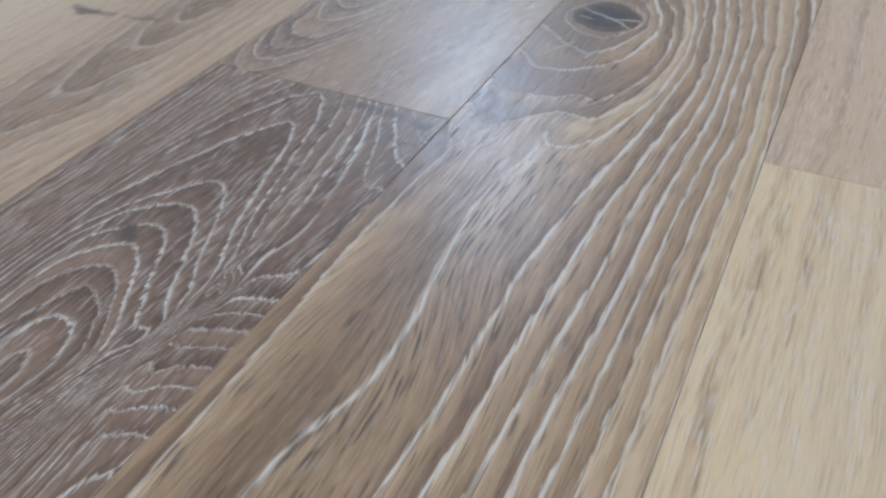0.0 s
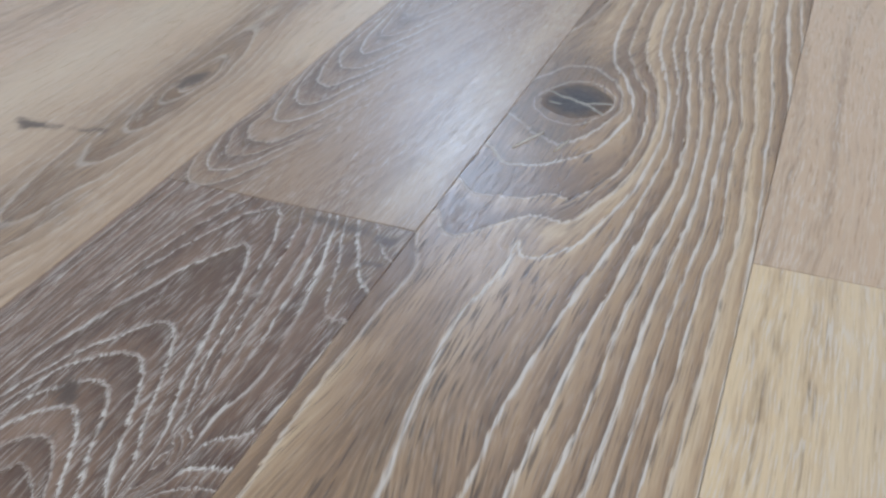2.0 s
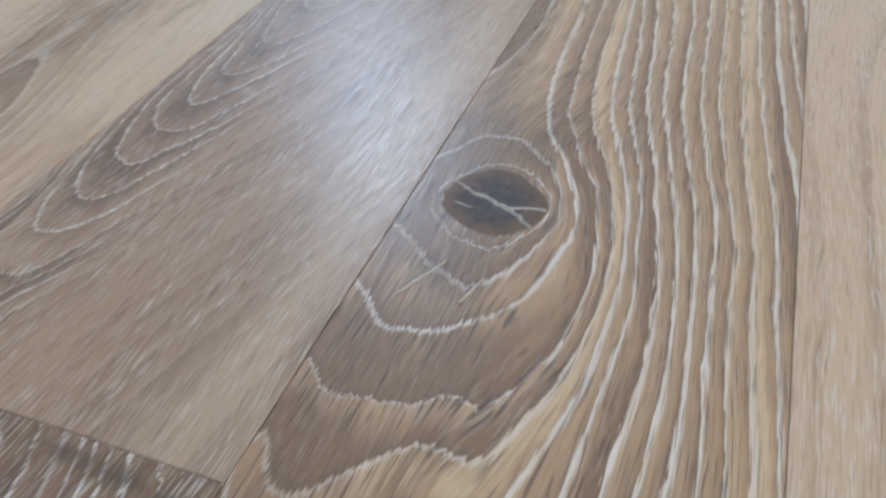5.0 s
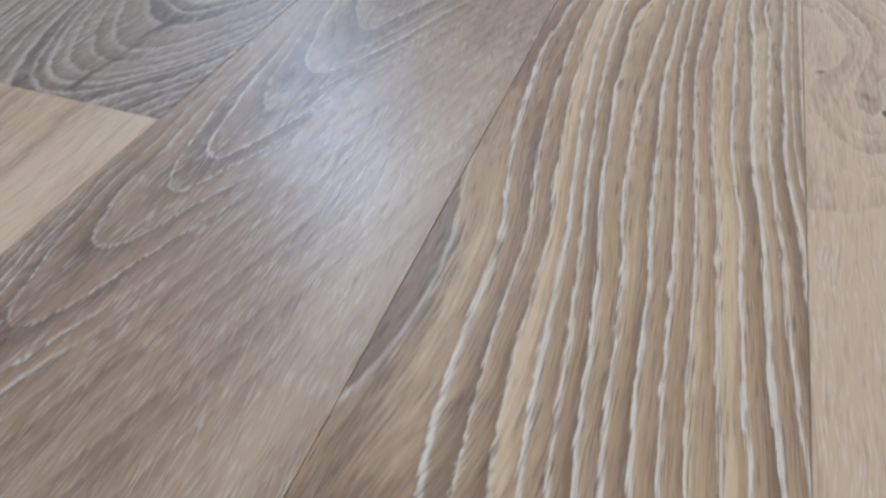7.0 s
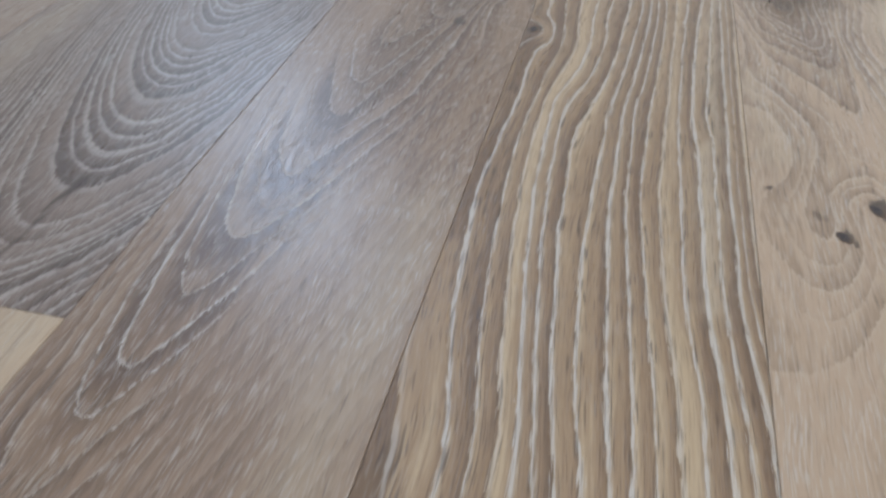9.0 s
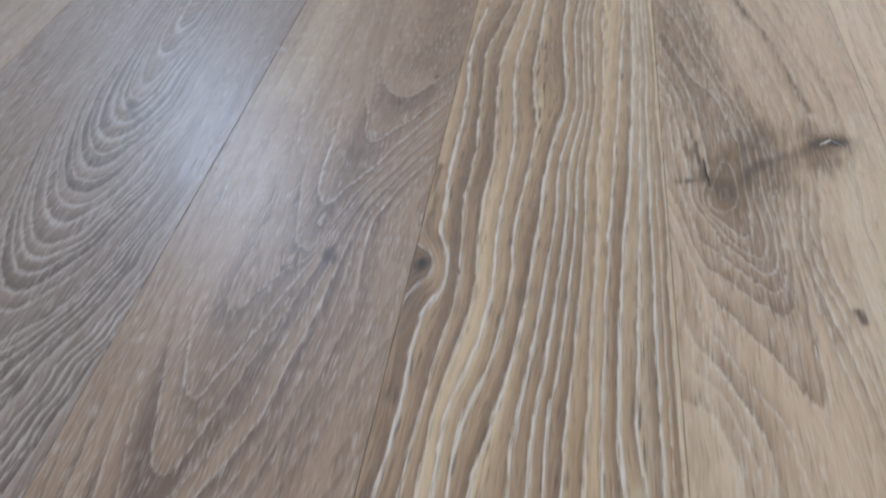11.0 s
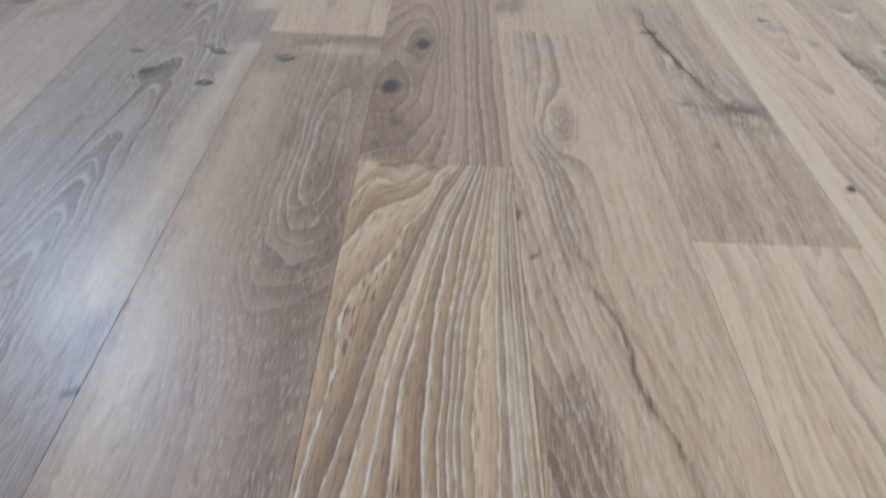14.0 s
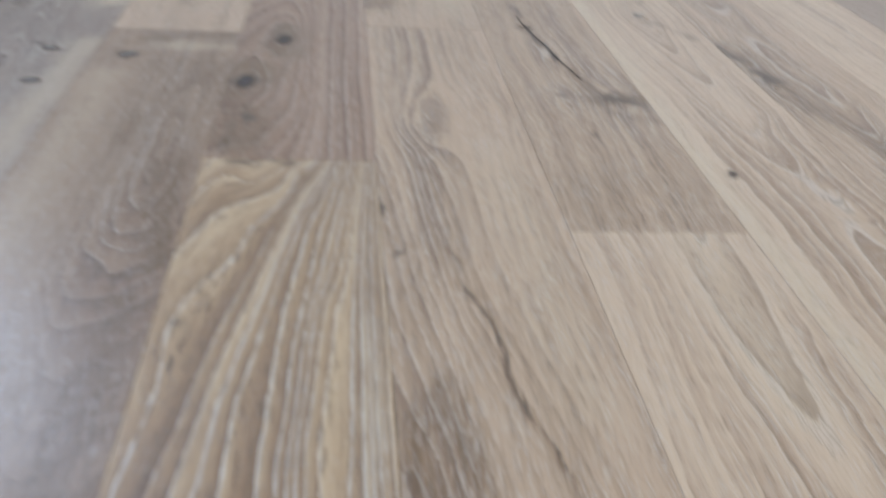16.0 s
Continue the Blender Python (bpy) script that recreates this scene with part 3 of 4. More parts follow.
beyond = plank(0, 0.18, E3, E3 + 2.09, "rose", "rosy brown oak plank with three dark knots", 0.0125, warp=0.004, lines=eyes, bold=0.75,
    dark=((0.018, 1.885, 0.030, 1.892, 0.020, 0.8), (0.01, 1.79, 0.04, 1.785, 0.010, 0.45), (0.058, 2.045, 0.066, 2.055, 0.017, 0.85), (0.095, 2.63, 0.108, 2.645, 0.026, 0.75)),
    stain=((0.02, 1.86, 0.035, 1.93, 0.035, 0.7), (0.03, 1.70, 0.03, 1.80, 0.035, 0.55), (0.06, 2.0, 0.064, 2.10, 0.03, 0.6), (0.09, 2.55, 0.1, 2.7, 0.05, 0.5)), step=0.0035)
knot(beyond, 0.023, 1.889, 0.015, 0.028)
knot(beyond, 0.062, 2.050, 0.013, 0.025)

# beside it: smoked board up to its end, then the long greyed one
arches = [
    (0, -0.093, -0.26, -0.093, -0.243, -0.086, -0.233, -0.075, -0.236, -0.068, -0.25), (-1.2, -0.082, -0.30, -0.08, -0.262),
    (1, -0.104, -0.26, -0.094, -0.224, -0.089, -0.211, -0.079, -0.213, -0.068, -0.223, -0.058, -0.25),
    (2, -0.107, -0.216, -0.097, -0.199, -0.084, -0.195, -0.072, -0.208, -0.055, -0.24), (3, -0.110, -0.199, -0.101, -0.183, -0.087, -0.178, -0.075, -0.191, -0.053, -0.235),
    (4, -0.117, -0.186, -0.102, -0.167, -0.087, -0.159, -0.075, -0.172, -0.047, -0.228), (5, -0.116, -0.160, -0.101, -0.145, -0.083, -0.140, -0.067, -0.157, -0.036, -0.225),
]
arches += [
    (6, -0.122, -0.17, -0.112, -0.145, -0.101, -0.128, -0.088, -0.114, -0.077, -0.121, -0.064, -0.147, -0.035, -0.21),
    (7, -0.132, -0.16, -0.120, -0.119, -0.105, -0.075, -0.088, -0.047, -0.078, -0.058, -0.069, -0.093, -0.053, -0.142, -0.03, -0.20),
    (8, -0.132, -0.10, -0.119, -0.057, -0.105, -0.019, -0.09, -0.004, -0.075, -0.039, -0.066, -0.075, -0.048, -0.14, -0.026, -0.19),
    (14, -0.155, -0.22, -0.155, -0.05), (19, -0.18, -0.2, -0.18, -0.05), (12, -0.14, 0.0, -0.145, -0.02), (11.5, -0.034, -0.24, -0.032, -0.17, -0.024, -0.13, -0.04, -0.05, -0.055, 0.0),
    (13.5, -0.022, -0.185, -0.010, -0.176, 0, -0.172), (14.7, -0.026, -0.20, -0.012, -0.19, 0, -0.186), (16, -0.028, -0.217, -0.014, -0.205, 0, -0.2), (17.3, -0.03, -0.236, -0.015, -0.222, 0, -0.216), (18.6, -0.03, -0.255, -0.015, -0.238, 0, -0.232),
    (13, 0.0, -0.15, 0.0, -0.08), (14, -0.03, -0.02, -0.012, -0.05, 0.0, -0.06), (12.6, -0.05, 0.0, -0.03, -0.05, -0.02, -0.09),
]
smoked = plank(-0.18, 0, E1 - 2.09, E1, "smoke", "dark smoked oak plank with white limed arches", 0.0066, warp=0.003, lines=arches,
    calm=((-0.165, -0.4, -0.15, 0.0, 0.022, 0.8), (-0.03, -0.14, -0.015, -0.08, 0.014, 0.8)),
    tone=((-0.085, -0.12, -0.09, -0.04, 0.014, 0.35),),
    dark=((-0.10, -0.166, -0.098, -0.168, 0.004, 0.8), (-0.066, -0.008, -0.01, -0.006, 0.005, 0.5), (-0.03, -0.03, -0.006, -0.034, 0.003, 0.45)),
    stain=((-0.075, -0.008, -0.01, -0.005, 0.014, 0.7), (-0.09, -0.09, -0.088, -0.05, 0.010, 0.3), (-0.02, -0.06, -0.01, -0.03, 0.016, 0.45)), step=0.0024)
tongues = [
    (0, -0.176, 0.07, -0.161, 0.036, -0.146, 0.038, -0.135, 0.054, -0.10, 0.16), (1, -0.169, 0.078, -0.160, 0.061, -0.146, 0.058, -0.132, 0.067, -0.119, 0.101, -0.09, 0.20),
    (2, -0.168, 0.11, -0.159, 0.088, -0.147, 0.088, -0.131, 0.107, -0.10, 0.21), (3, -0.169, 0.144, -0.161, 0.120, -0.147, 0.113, -0.135, 0.13, -0.11, 0.21), (4, -0.168, 0.18, -0.157, 0.150, -0.143, 0.15, -0.12, 0.20),
    (5, -0.166, 0.21, -0.157, 0.188, -0.145, 0.184, -0.134, 0.192, -0.115, 0.245), (6, -0.162, 0.252, -0.155, 0.223, -0.146, 0.215, -0.137, 0.228, -0.115, 0.29),
]
tongues += [
    (7, -0.160, 0.29, -0.153, 0.256, -0.142, 0.250, -0.130, 0.273, -0.10, 0.36), (8, -0.164, 0.344, -0.154, 0.305, -0.143, 0.294, -0.133, 0.304, -0.115, 0.36, -0.08, 0.47),
    (9, -0.160, 0.386, -0.149, 0.354, -0.140, 0.352, -0.129, 0.362, -0.10, 0.44), (10, -0.158, 0.48, -0.148, 0.424, -0.141, 0.405, -0.130, 0.400, -0.110, 0.452, -0.07, 0.58),
    (11, -0.145, 0.455, -0.138, 0.434, -0.126, 0.434, -0.10, 0.51), (12, -0.145, 0.53, -0.135, 0.491, -0.122, 0.492, -0.09, 0.58), (14, -0.142, 0.62, -0.124, 0.58, -0.11, 0.577, -0.08, 0.67),
]
tongues += [
    (15, -0.137, 0.65, -0.122, 0.617, -0.113, 0.617, -0.085, 0.69), (16, -0.14, 0.73, -0.125, 0.668, -0.110, 0.664, -0.075, 0.75),
    (17, -0.147, 0.82, -0.127, 0.738, -0.119, 0.705, -0.105, 0.698, -0.084, 0.784, -0.047, 0.956, -0.02, 1.02, 0, 1.06), (18, -0.13, 0.80, -0.119, 0.765, -0.108, 0.755, -0.095, 0.79, -0.06, 0.92),
    (20, -0.10, 0.96, -0.086, 0.90, -0.072, 0.893, -0.053, 0.965, -0.025, 1.03, 0, 1.085), (21, -0.087, 0.96, -0.075, 0.933, -0.053, 0.985, -0.02, 1.06, 0, 1.10), (22, -0.071, 1.071, -0.064, 1.028, -0.054, 1.026, -0.034, 1.057, 0, 1.124),
]
tongues += [
    (-14, 0, 0.02, 0, 0.04), (-7, 0, 0.3, -0.002, 0.29), (2, 0, 0.6, -0.002, 0.58), (12, 0, 0.88, -0.002, 0.87), (-2, -0.18, 0.1, -0.18, 0.11), (3, -0.18, 0.3, -0.18, 0.31), (7, -0.18, 0.55, -0.18, 0.56), (10, -0.18, 0.8, -0.18, 0.82),
    (13, -0.18, 1.1, -0.18, 1.15), (24, -0.085, 1.30, -0.062, 1.17, -0.05, 1.17, 0, 1.25), (26, -0.09, 1.40, -0.066, 1.28, -0.05, 1.28, 0, 1.34), (15, -0.18, 1.45, -0.18, 1.5), (24, -0.13, 1.55, -0.132, 1.65), (18, -0.18, 1.8, -0.18, 2.0), (30, -0.09, 1.95, -0.092, 2.07), (33, 0, 2.0, 0, 2.05),
]
tongues += [
    (28, -0.112, 1.75, -0.101, 1.603, -0.092, 1.457, -0.075, 1.39, -0.04, 1.39, -0.005, 1.43), (30, -0.085, 1.75, -0.083, 1.60, -0.076, 1.50, -0.045, 1.455, -0.008, 1.49),
    (32, -0.069, 1.75, -0.068, 1.585, -0.055, 1.525, -0.033, 1.53, -0.015, 1.60, -0.018, 1.75), (34, -0.052, 1.75, -0.047, 1.62, -0.038, 1.62, -0.036, 1.75),
]
greyed = plank(-0.18, 0, E1, E4, "grey", "greyish tan oak plank with long limed arches", [(0, 0.0048), (0.3, 0.0058), (0.65, 0.0105), (1.05, 0.0115), (1.3, 0.008), (2.1, 0.008)], warp=[(0, 0.004), (1.25, 0.005), (1.45, 0.008), (2.1, 0.008)],
    lines=tongues, axis=[(0, -0.152), (0.3, -0.146), (0.5, -0.132), (0.7, -0.108), (0.9, -0.078), (1.03, -0.052), (1.2, -0.03), (1.4, -0.04), (1.6, -0.055), (2.1, -0.07)], heart=[(0, 0.024), (0.5, 0.028), (0.7, 0.036), (1.0, 0.036), (1.2, 0.03), (1.45, 0.045), (2.1, 0.04)],
    bold=((1.06, 1.0), (1.13, 0.12), (1.36, 0.12), (1.46, 0.5), (2.1, 0.4)), tone=((-0.115, 0.62, -0.06, 1.0, 0.018, 0.35), (-0.15, 0.2, -0.14, 0.45, 0.01, 0.2), (-0.02, 1.15, -0.02, 1.7, 0.025, 0.15), (-0.15, 1.2, -0.15, 1.9, 0.02, -0.25)),
    dark=((-0.058, 0.886, -0.056, 0.880, 0.004, 0.9), (-0.138, 1.97, -0.130, 1.972, 0.016, 0.7), (-0.02, 1.128, -0.019, 1.13, 0.003, 0.7), (0, 1.52, -0.004, 1.57, 0.003, 0.5)),
    stain=((-0.13, 2.025, -0.08, 2.052, 0.014, 0.6), (-0.08, 2.052, -0.02, 2.055, 0.014, 0.55), (-0.012, 1.47, -0.025, 1.66, 0.013, 0.85), (-0.035, 1.55, -0.04, 1.66, 0.008, 0.6), (-0.09, 1.70, -0.085, 1.78, 0.012, 0.4), (-0.025, 1.15, -0.03, 1.42, 0.03, 0.32), (-0.10, 0.74, -0.09, 0.85, 0.022, 0.4), (-0.13, 0.36, -0.12, 0.42, 0.015, 0.3)),
    pale=((-0.15, 1.1, -0.15, 1.9, 0.03, 0.35), (-0.09, 2.01, -0.02, 2.01, 0.02, 0.5), (-0.02, 0.02, -0.02, 0.6, 0.022, 0.35)), step=0.0028)
knot(greyed, -0.135, 1.970, 0.014, 0.012)
crack(greyed, [(-0.146, 1.968), (-0.134, 1.974), (-0.126, 1.978)], 0.006)
far_tan = plank(-0.18, 0, E4, E4 + 2.09, "fawn", "tan oak plank with small dark knots", 0.009, -1.0, 0.0, 0.008,
    knots=((-0.036, 2.365, 0.025, 0.06, 2.0), (-0.06, 2.6, 0.05, 0.1, 3.0)),
    dark=((-0.036, 2.35, -0.034, 2.385, 0.008, 0.8), (-0.065, 2.47, -0.06, 2.475, 0.007, 0.8), (-0.05, 2.56, -0.048, 2.565, 0.005, 0.7), (-0.022, 2.37, -0.02, 2.37, 0.003, 0.9)),
    stain=((-0.1, 2.2, -0.09, 2.4, 0.012, 0.4),), step=0.005)

# the wide boards next to them
wide = plank(-0.43, -0.18, E2 - 2.09, E2, "honey", "wide honey oak plank with a brown figured streak", 0.009, [(-0.6, -0.27), (0, -0.247), (0.12, -0.255), (0.45, -0.30)], [(-0.6, 0.10), (-0.03, 0.030), (0.12, 0.012), (0.45, 0.03)], 0.005, reach=0.006,
    knots=((-0.255, 0.12, 0.02, 0.05, 2.0), (-0.29, 0.37, 0.02, 0.05, 2.0)), dark=((-0.347, 0.029, -0.30, 0.031, 0.0035, 0.9), (-0.29, 0.030, -0.265, 0.028, 0.004, 0.5), (-0.257, 0.115, -0.252, 0.135, 0.004, 0.8)),
    stain=((-0.245, -0.12, -0.285, 0.42, 0.026, 0.34), (-0.25, 0.0, -0.25, 0.1, 0.014, 0.45), (-0.265, 0.13, -0.30, 0.33, 0.020, 0.42), (-0.23, -0.05, -0.26, -0.25, 0.02, 0.4), (-0.22, 0.30, -0.23, 0.46, 0.004, 0.28)),
    tone=((-0.235, -0.3, -0.27, 0.42, 0.03, 0.22),),
    pale=((-0.38, -0.3, -0.38, 0.3, 0.05, 0.7), (-0.2, 0.2, -0.2, 0.46, 0.03, 0.6)), step=0.0035)
flamed = plank(-0.43, -0.18, E2, E5, "flame", "wide grey oak plank with close dark arches and knots", 0.0034,
    [(0.4, -0.255), (0.6, -0.245), (0.9, -0.268), (1.3, -0.30), (2.6, -0.28)], [(0.4, 0.14), (0.7, 0.095), (0.9, 0.06), (1.05, 0.03), (1.2, 0.022), (1.8, 0.05), (2.6, 0.08)], 0.005, bold=((1.0, 1.0), (1.25, 0.35), (2.6, 0.35)),
    knots=((-0.298, 1.288, 0.03, 0.06, 2.0), (-0.23, 1.871, 0.02, 0.04, 1.5), (-0.318, 1.90, 0.03, 0.05, 1.5), (-0.24, 1.983, 0.02, 0.04, 1.5), (-0.33, 2.18, 0.03, 0.05, 1.5)),
    dark=((-0.182, 1.281, -0.188, 1.281, 0.007, 1.0), (-0.291, 1.41, -0.288, 1.42, 0.004, 0.9), (-0.30, 1.285, -0.292, 1.29, 0.008, 0.7), (-0.247, 0.47, -0.245, 0.59, 0.0022, 0.9), (-0.27, 1.03, -0.28, 1.06, 0.006, 0.6), (-0.318, 1.885, -0.30, 1.92, 0.010, 0.8), (-0.355, 1.972, -0.35, 1.97, 0.007, 0.8), (-0.34, 2.178, -0.325, 2.182, 0.012, 0.75), (-0.333, 2.484, -0.33, 2.486, 0.009, 0.8), (-0.285, 2.494, -0.283, 2.496, 0.005, 0.8), (-0.27, 2.0, -0.225, 1.975, 0.004, 0.8)),
    stain=((-0.30, 1.24, -0.29, 1.42, 0.028, 0.5), (-0.3, 1.2, -0.28, 1.0, 0.016, 0.4), (-0.31, 1.15, -0.33, 1.3, 0.02, 0.4), (-0.36, 2.1, -0.3, 2.25, 0.03, 0.35), (-0.34, 1.85, -0.25, 1.9, 0.025, 0.35), (-0.3, 2.45, -0.3, 2.5, 0.02, 0.35)),
    pale=((-0.21, 1.4, -0.2, 2.0, 0.03, 0.6), (-0.21, 2.2, -0.2, 2.54, 0.035, 0.8), (-0.40, 0.5, -0.41, 0.9, 0.02, 0.3)), step=0.0030)
knot(flamed, -0.230, 1.871, 0.014, 0.012)
knot(flamed, -0.318, 1.902, 0.010, 0.018, -20)
knot(flamed, -0.238, 1.984, 0.013, 0.010)
knot(flamed, -0.215, 2.481, 0.008, 0.009)
knot(flamed, -0.355, 1.972, 0.008, 0.007)
crack(flamed, [(-0.244, 1.982), (-0.236, 1.986), (-0.232, 1.983)], 0.003)
crack(flamed, [(-0.234, 1.868), (-0.226, 1.873)], 0.003)
crack(flamed, [(-0.358, 1.972), (-0.351, 1.974)], 0.004)
far_wide = plank(-0.43, -0.18, E5, E5 + 2.09, "ash", "wide ashen oak plank with a blurred dark knot", 0.008, -0.32, [(2.5, 0.08), (3.5, 0.0)], 0.006,
    knots=((-0.215, 2.62, 0.03, 0.05, 2.0),), dark=((-0.215, 2.60, -0.205, 2.61, 0.012, 0.7),), stain=((-0.25, 2.58, -0.19, 2.62, 0.02, 0.4),), step=0.006)

# the boards on the other side
near_pale = plank(0.18, 0.36, E6 - 2.09, E6, "cream", "pale yellowish oak plank with straight grain", 0.010, -1.0, 0.0, 0.002,
    stain=((0.195, -0.3, 0.197, 0.0, 0.003, 0.3),), pale=((0.24, -0.5, 0.24, 0.02, 0.03, 0.5),), step=0.003)
swirls = [
    (-1, 0.222, 0.985, 0.226, 0.99), (0, 0.212, 0.978, 0.223, 0.972, 0.229, 0.980, 0.232, 0.990), (1, 0.211, 0.969, 0.232, 0.946, 0.238, 0.951, 0.240, 0.985), (2, 0.218, 0.943, 0.239, 0.922, 0.246, 0.929, 0.247, 0.959, 0.245, 0.99),
    (3, 0.201, 0.977, 0.226, 0.927, 0.246, 0.905, 0.253, 0.917, 0.254, 0.959, 0.252, 0.995), (4, 0.201, 0.941, 0.230, 0.903, 0.249, 0.890, 0.257, 0.902, 0.259, 0.946), (5, 0.205, 0.909, 0.233, 0.880, 0.253, 0.868, 0.261, 0.888, 0.264, 0.926),
]
swirls += [
    (7.4, 0.194, 0.851, 0.234, 0.781, 0.241, 0.742, 0.236, 0.706, 0.222, 0.673), (9.5, 0.183, 0.807, 0.204, 0.793, 0.218, 0.739, 0.213, 0.699, 0.193, 0.654), (7.4, 0.271, 0.93, 0.277, 0.874, 0.284, 0.832, 0.289, 0.788, 0.283, 0.73, 0.285, 0.66),
    (8.2, 0.231, 0.645, 0.229, 0.681, 0.240, 0.699, 0.257, 0.709, 0.27, 0.69), (9.6, 0.240, 0.650, 0.236, 0.675, 0.244, 0.689, 0.258, 0.697, 0.265, 0.68), (11.5, 0.252, 0.665, 0.256, 0.668), (9, 0.18, 0.9, 0.18, 0.92), (12, 0.31, 0.9, 0.312, 0.8), (17, 0.345, 0.9, 0.345, 0.8),
]
swirls += [
    (12, 0.18, 0.5, 0.18, 0.55), (16, 0.27, 0.5, 0.27, 0.53), (24, 0.36, 0.5, 0.36, 0.55), (11, 0.18, 0.1, 0.18, 0.15), (20, 0.27, 0.1, 0.27, 0.15), (30, 0.36, 0.1, 0.36, 0.15),
    (3, 0.2, 0.985, 0.196, 1.05, 0.19, 1.12), (5, 0.182, 1.0, 0.181, 1.1), (1, 0.214, 1.01, 0.212, 1.06, 0.205, 1.14, 0.19, 1.24), (0.4, 0.235, 1.05, 0.225, 1.12),
]
swirls += [
    (3, 0.235, 1.15, 0.205, 1.3, 0.188, 1.4), (6, 0.262, 1.15, 0.24, 1.3, 0.215, 1.45, 0.2, 1.6), (10, 0.304, 1.156, 0.272, 1.312, 0.249, 1.425, 0.235, 1.55, 0.225, 1.7), (14, 0.33, 1.16, 0.3, 1.35, 0.28, 1.5, 0.275, 1.65), (20, 0.36, 1.2, 0.35, 1.6, 0.35, 1.9),
    (15, 0.232, 1.77, 0.240, 1.84, 0.260, 1.87, 0.272, 1.81, 0.262, 1.745, 0.240, 1.73, 0.232, 1.77), (18, 0.252, 1.80, 0.256, 1.82), (7, 0.19, 1.75, 0.188, 1.95), (17, 0.31, 1.9, 0.305, 2.08), (12, 0.24, 2.05, 0.24, 2.1),
]
gnarled = plank(0.18, 0.36, E6, E6 + 2.09, "fawn", "tan oak plank with a gnarled dark knot and black streaks", 0.005, [(0, 0.27), (0.6, 0.25), (0.85, 0.245), (1.0, 0.235), (1.2, 0.20), (1.5, 0.2), (1.8, 0.25), (2.1, 0.26)], warp=0.004,
    lines=swirls, heart=[(0, 0.06), (0.6, 0.05), (0.9, 0.045), (1.2, 0.05), (1.8, 0.04), (2.1, 0.04)], bold=((0, 0.3), (0.76, 0.28), (0.85, 1.0), (1.02, 1.0), (1.1, 0.5), (1.25, 0.4), (1.6, 0.5), (2.1, 0.8)),
    dark=((0.216, 1.008, 0.228, 0.992, 0.009, 0.5), (0.228, 0.99, 0.262, 1.04, 0.009, 0.46), (0.238, 1.04, 0.258, 1.072, 0.012, 0.3), (0.262, 1.04, 0.305, 1.072, 0.006, 0.36), (0.231, 0.636, 0.236, 0.630, 0.004, 1.0), (0.255, 0.672, 0.258, 0.664, 0.005, 1.0), (0.216, 0.650, 0.220, 0.646, 0.004, 0.5), (0.191, 0.679, 0.193, 0.679, 0.0022, 0.9), (0.2085, 1.062, 0.212, 1.018, 0.0022, 0.6), (0.212, 1.018, 0.222, 0.992, 0.003, 0.5),
        (0.306, 1.073, 0.326, 1.078, 0.005, 0.7), (0.298, 0.885, 0.300, 0.870, 0.003, 0.9), (0.187, 1.010, 0.205, 1.006, 0.003, 0.5), (0.25, 1.438, 0.272, 1.312, 0.0014, 0.7), (0.272, 1.312, 0.304, 1.156, 0.0014, 0.6), (0.192, 1.496, 0.193, 1.498, 0.003, 0.8), (0.181, 1.55, 0.182, 1.575, 0.003, 0.9)),
    stain=((0.216, 1.01, 0.228, 0.992, 0.016, 1.0), (0.228, 0.99, 0.258, 1.035, 0.022, 1.15), (0.235, 1.035, 0.262, 1.075, 0.024, 0.9), (0.258, 1.035, 0.318, 1.077, 0.014, 0.9), (0.265, 1.02, 0.305, 1.055, 0.022, 0.65), (0.25, 1.0, 0.285, 1.01, 0.014, 0.4), (0.26, 1.075, 0.30, 1.09, 0.018, 0.5),
        (0.19, 1.012, 0.21, 1.003, 0.008, 0.4), (0.205, 1.06, 0.215, 1.0, 0.008, 0.5), (0.19, 1.28, 0.21, 1.10, 0.022, 0.5), (0.21, 1.32, 0.25, 1.10, 0.022, 0.4), (0.24, 1.5, 0.285, 1.24, 0.004, 0.5), (0.285, 1.24, 0.31, 1.12, 0.007, 0.4), (0.30, 1.45, 0.33, 1.15, 0.004, 0.25)),
    tone=((0.24, 0.95, 0.255, 0.87, 0.016, 0.4), (0.2, 1.3, 0.22, 1.08, 0.03, 0.25), (0.252, 1.76, 0.256, 1.84, 0.012, 0.4), (0.23, 1.75, 0.24, 1.5, 0.016, 0.3), (0.27, 0.05, 0.27, 0.5, 0.08, -0.45)),
    pale=((0.315, 0.85, 0.32, 1.04, 0.022, 0.7), (0.34, 0.9, 0.35, 1.1, 0.02, 0.5), (0.2, 0.72, 0.19, 0.85, 0.012, 0.4), (0.32, 1.3, 0.31, 1.7, 0.03, 0.3)), step=0.0024)
knot(gnarled, 0.232, 0.634, 0.005, 0.007, 30)
knot(gnarled, 0.256, 0.668, 0.005, 0.008, 20)
knot(gnarled, 0.320, 1.073, 0.010, 0.006, -25)
crack(gnarled, [(0.306, 1.066), (0.316, 1.076), (0.326, 1.068)], 0.0022)
crack(gnarled, [(0.2115, 1.035), (0.2125, 1.02), (0.214, 1.0)], 0.0014, crack_dark)
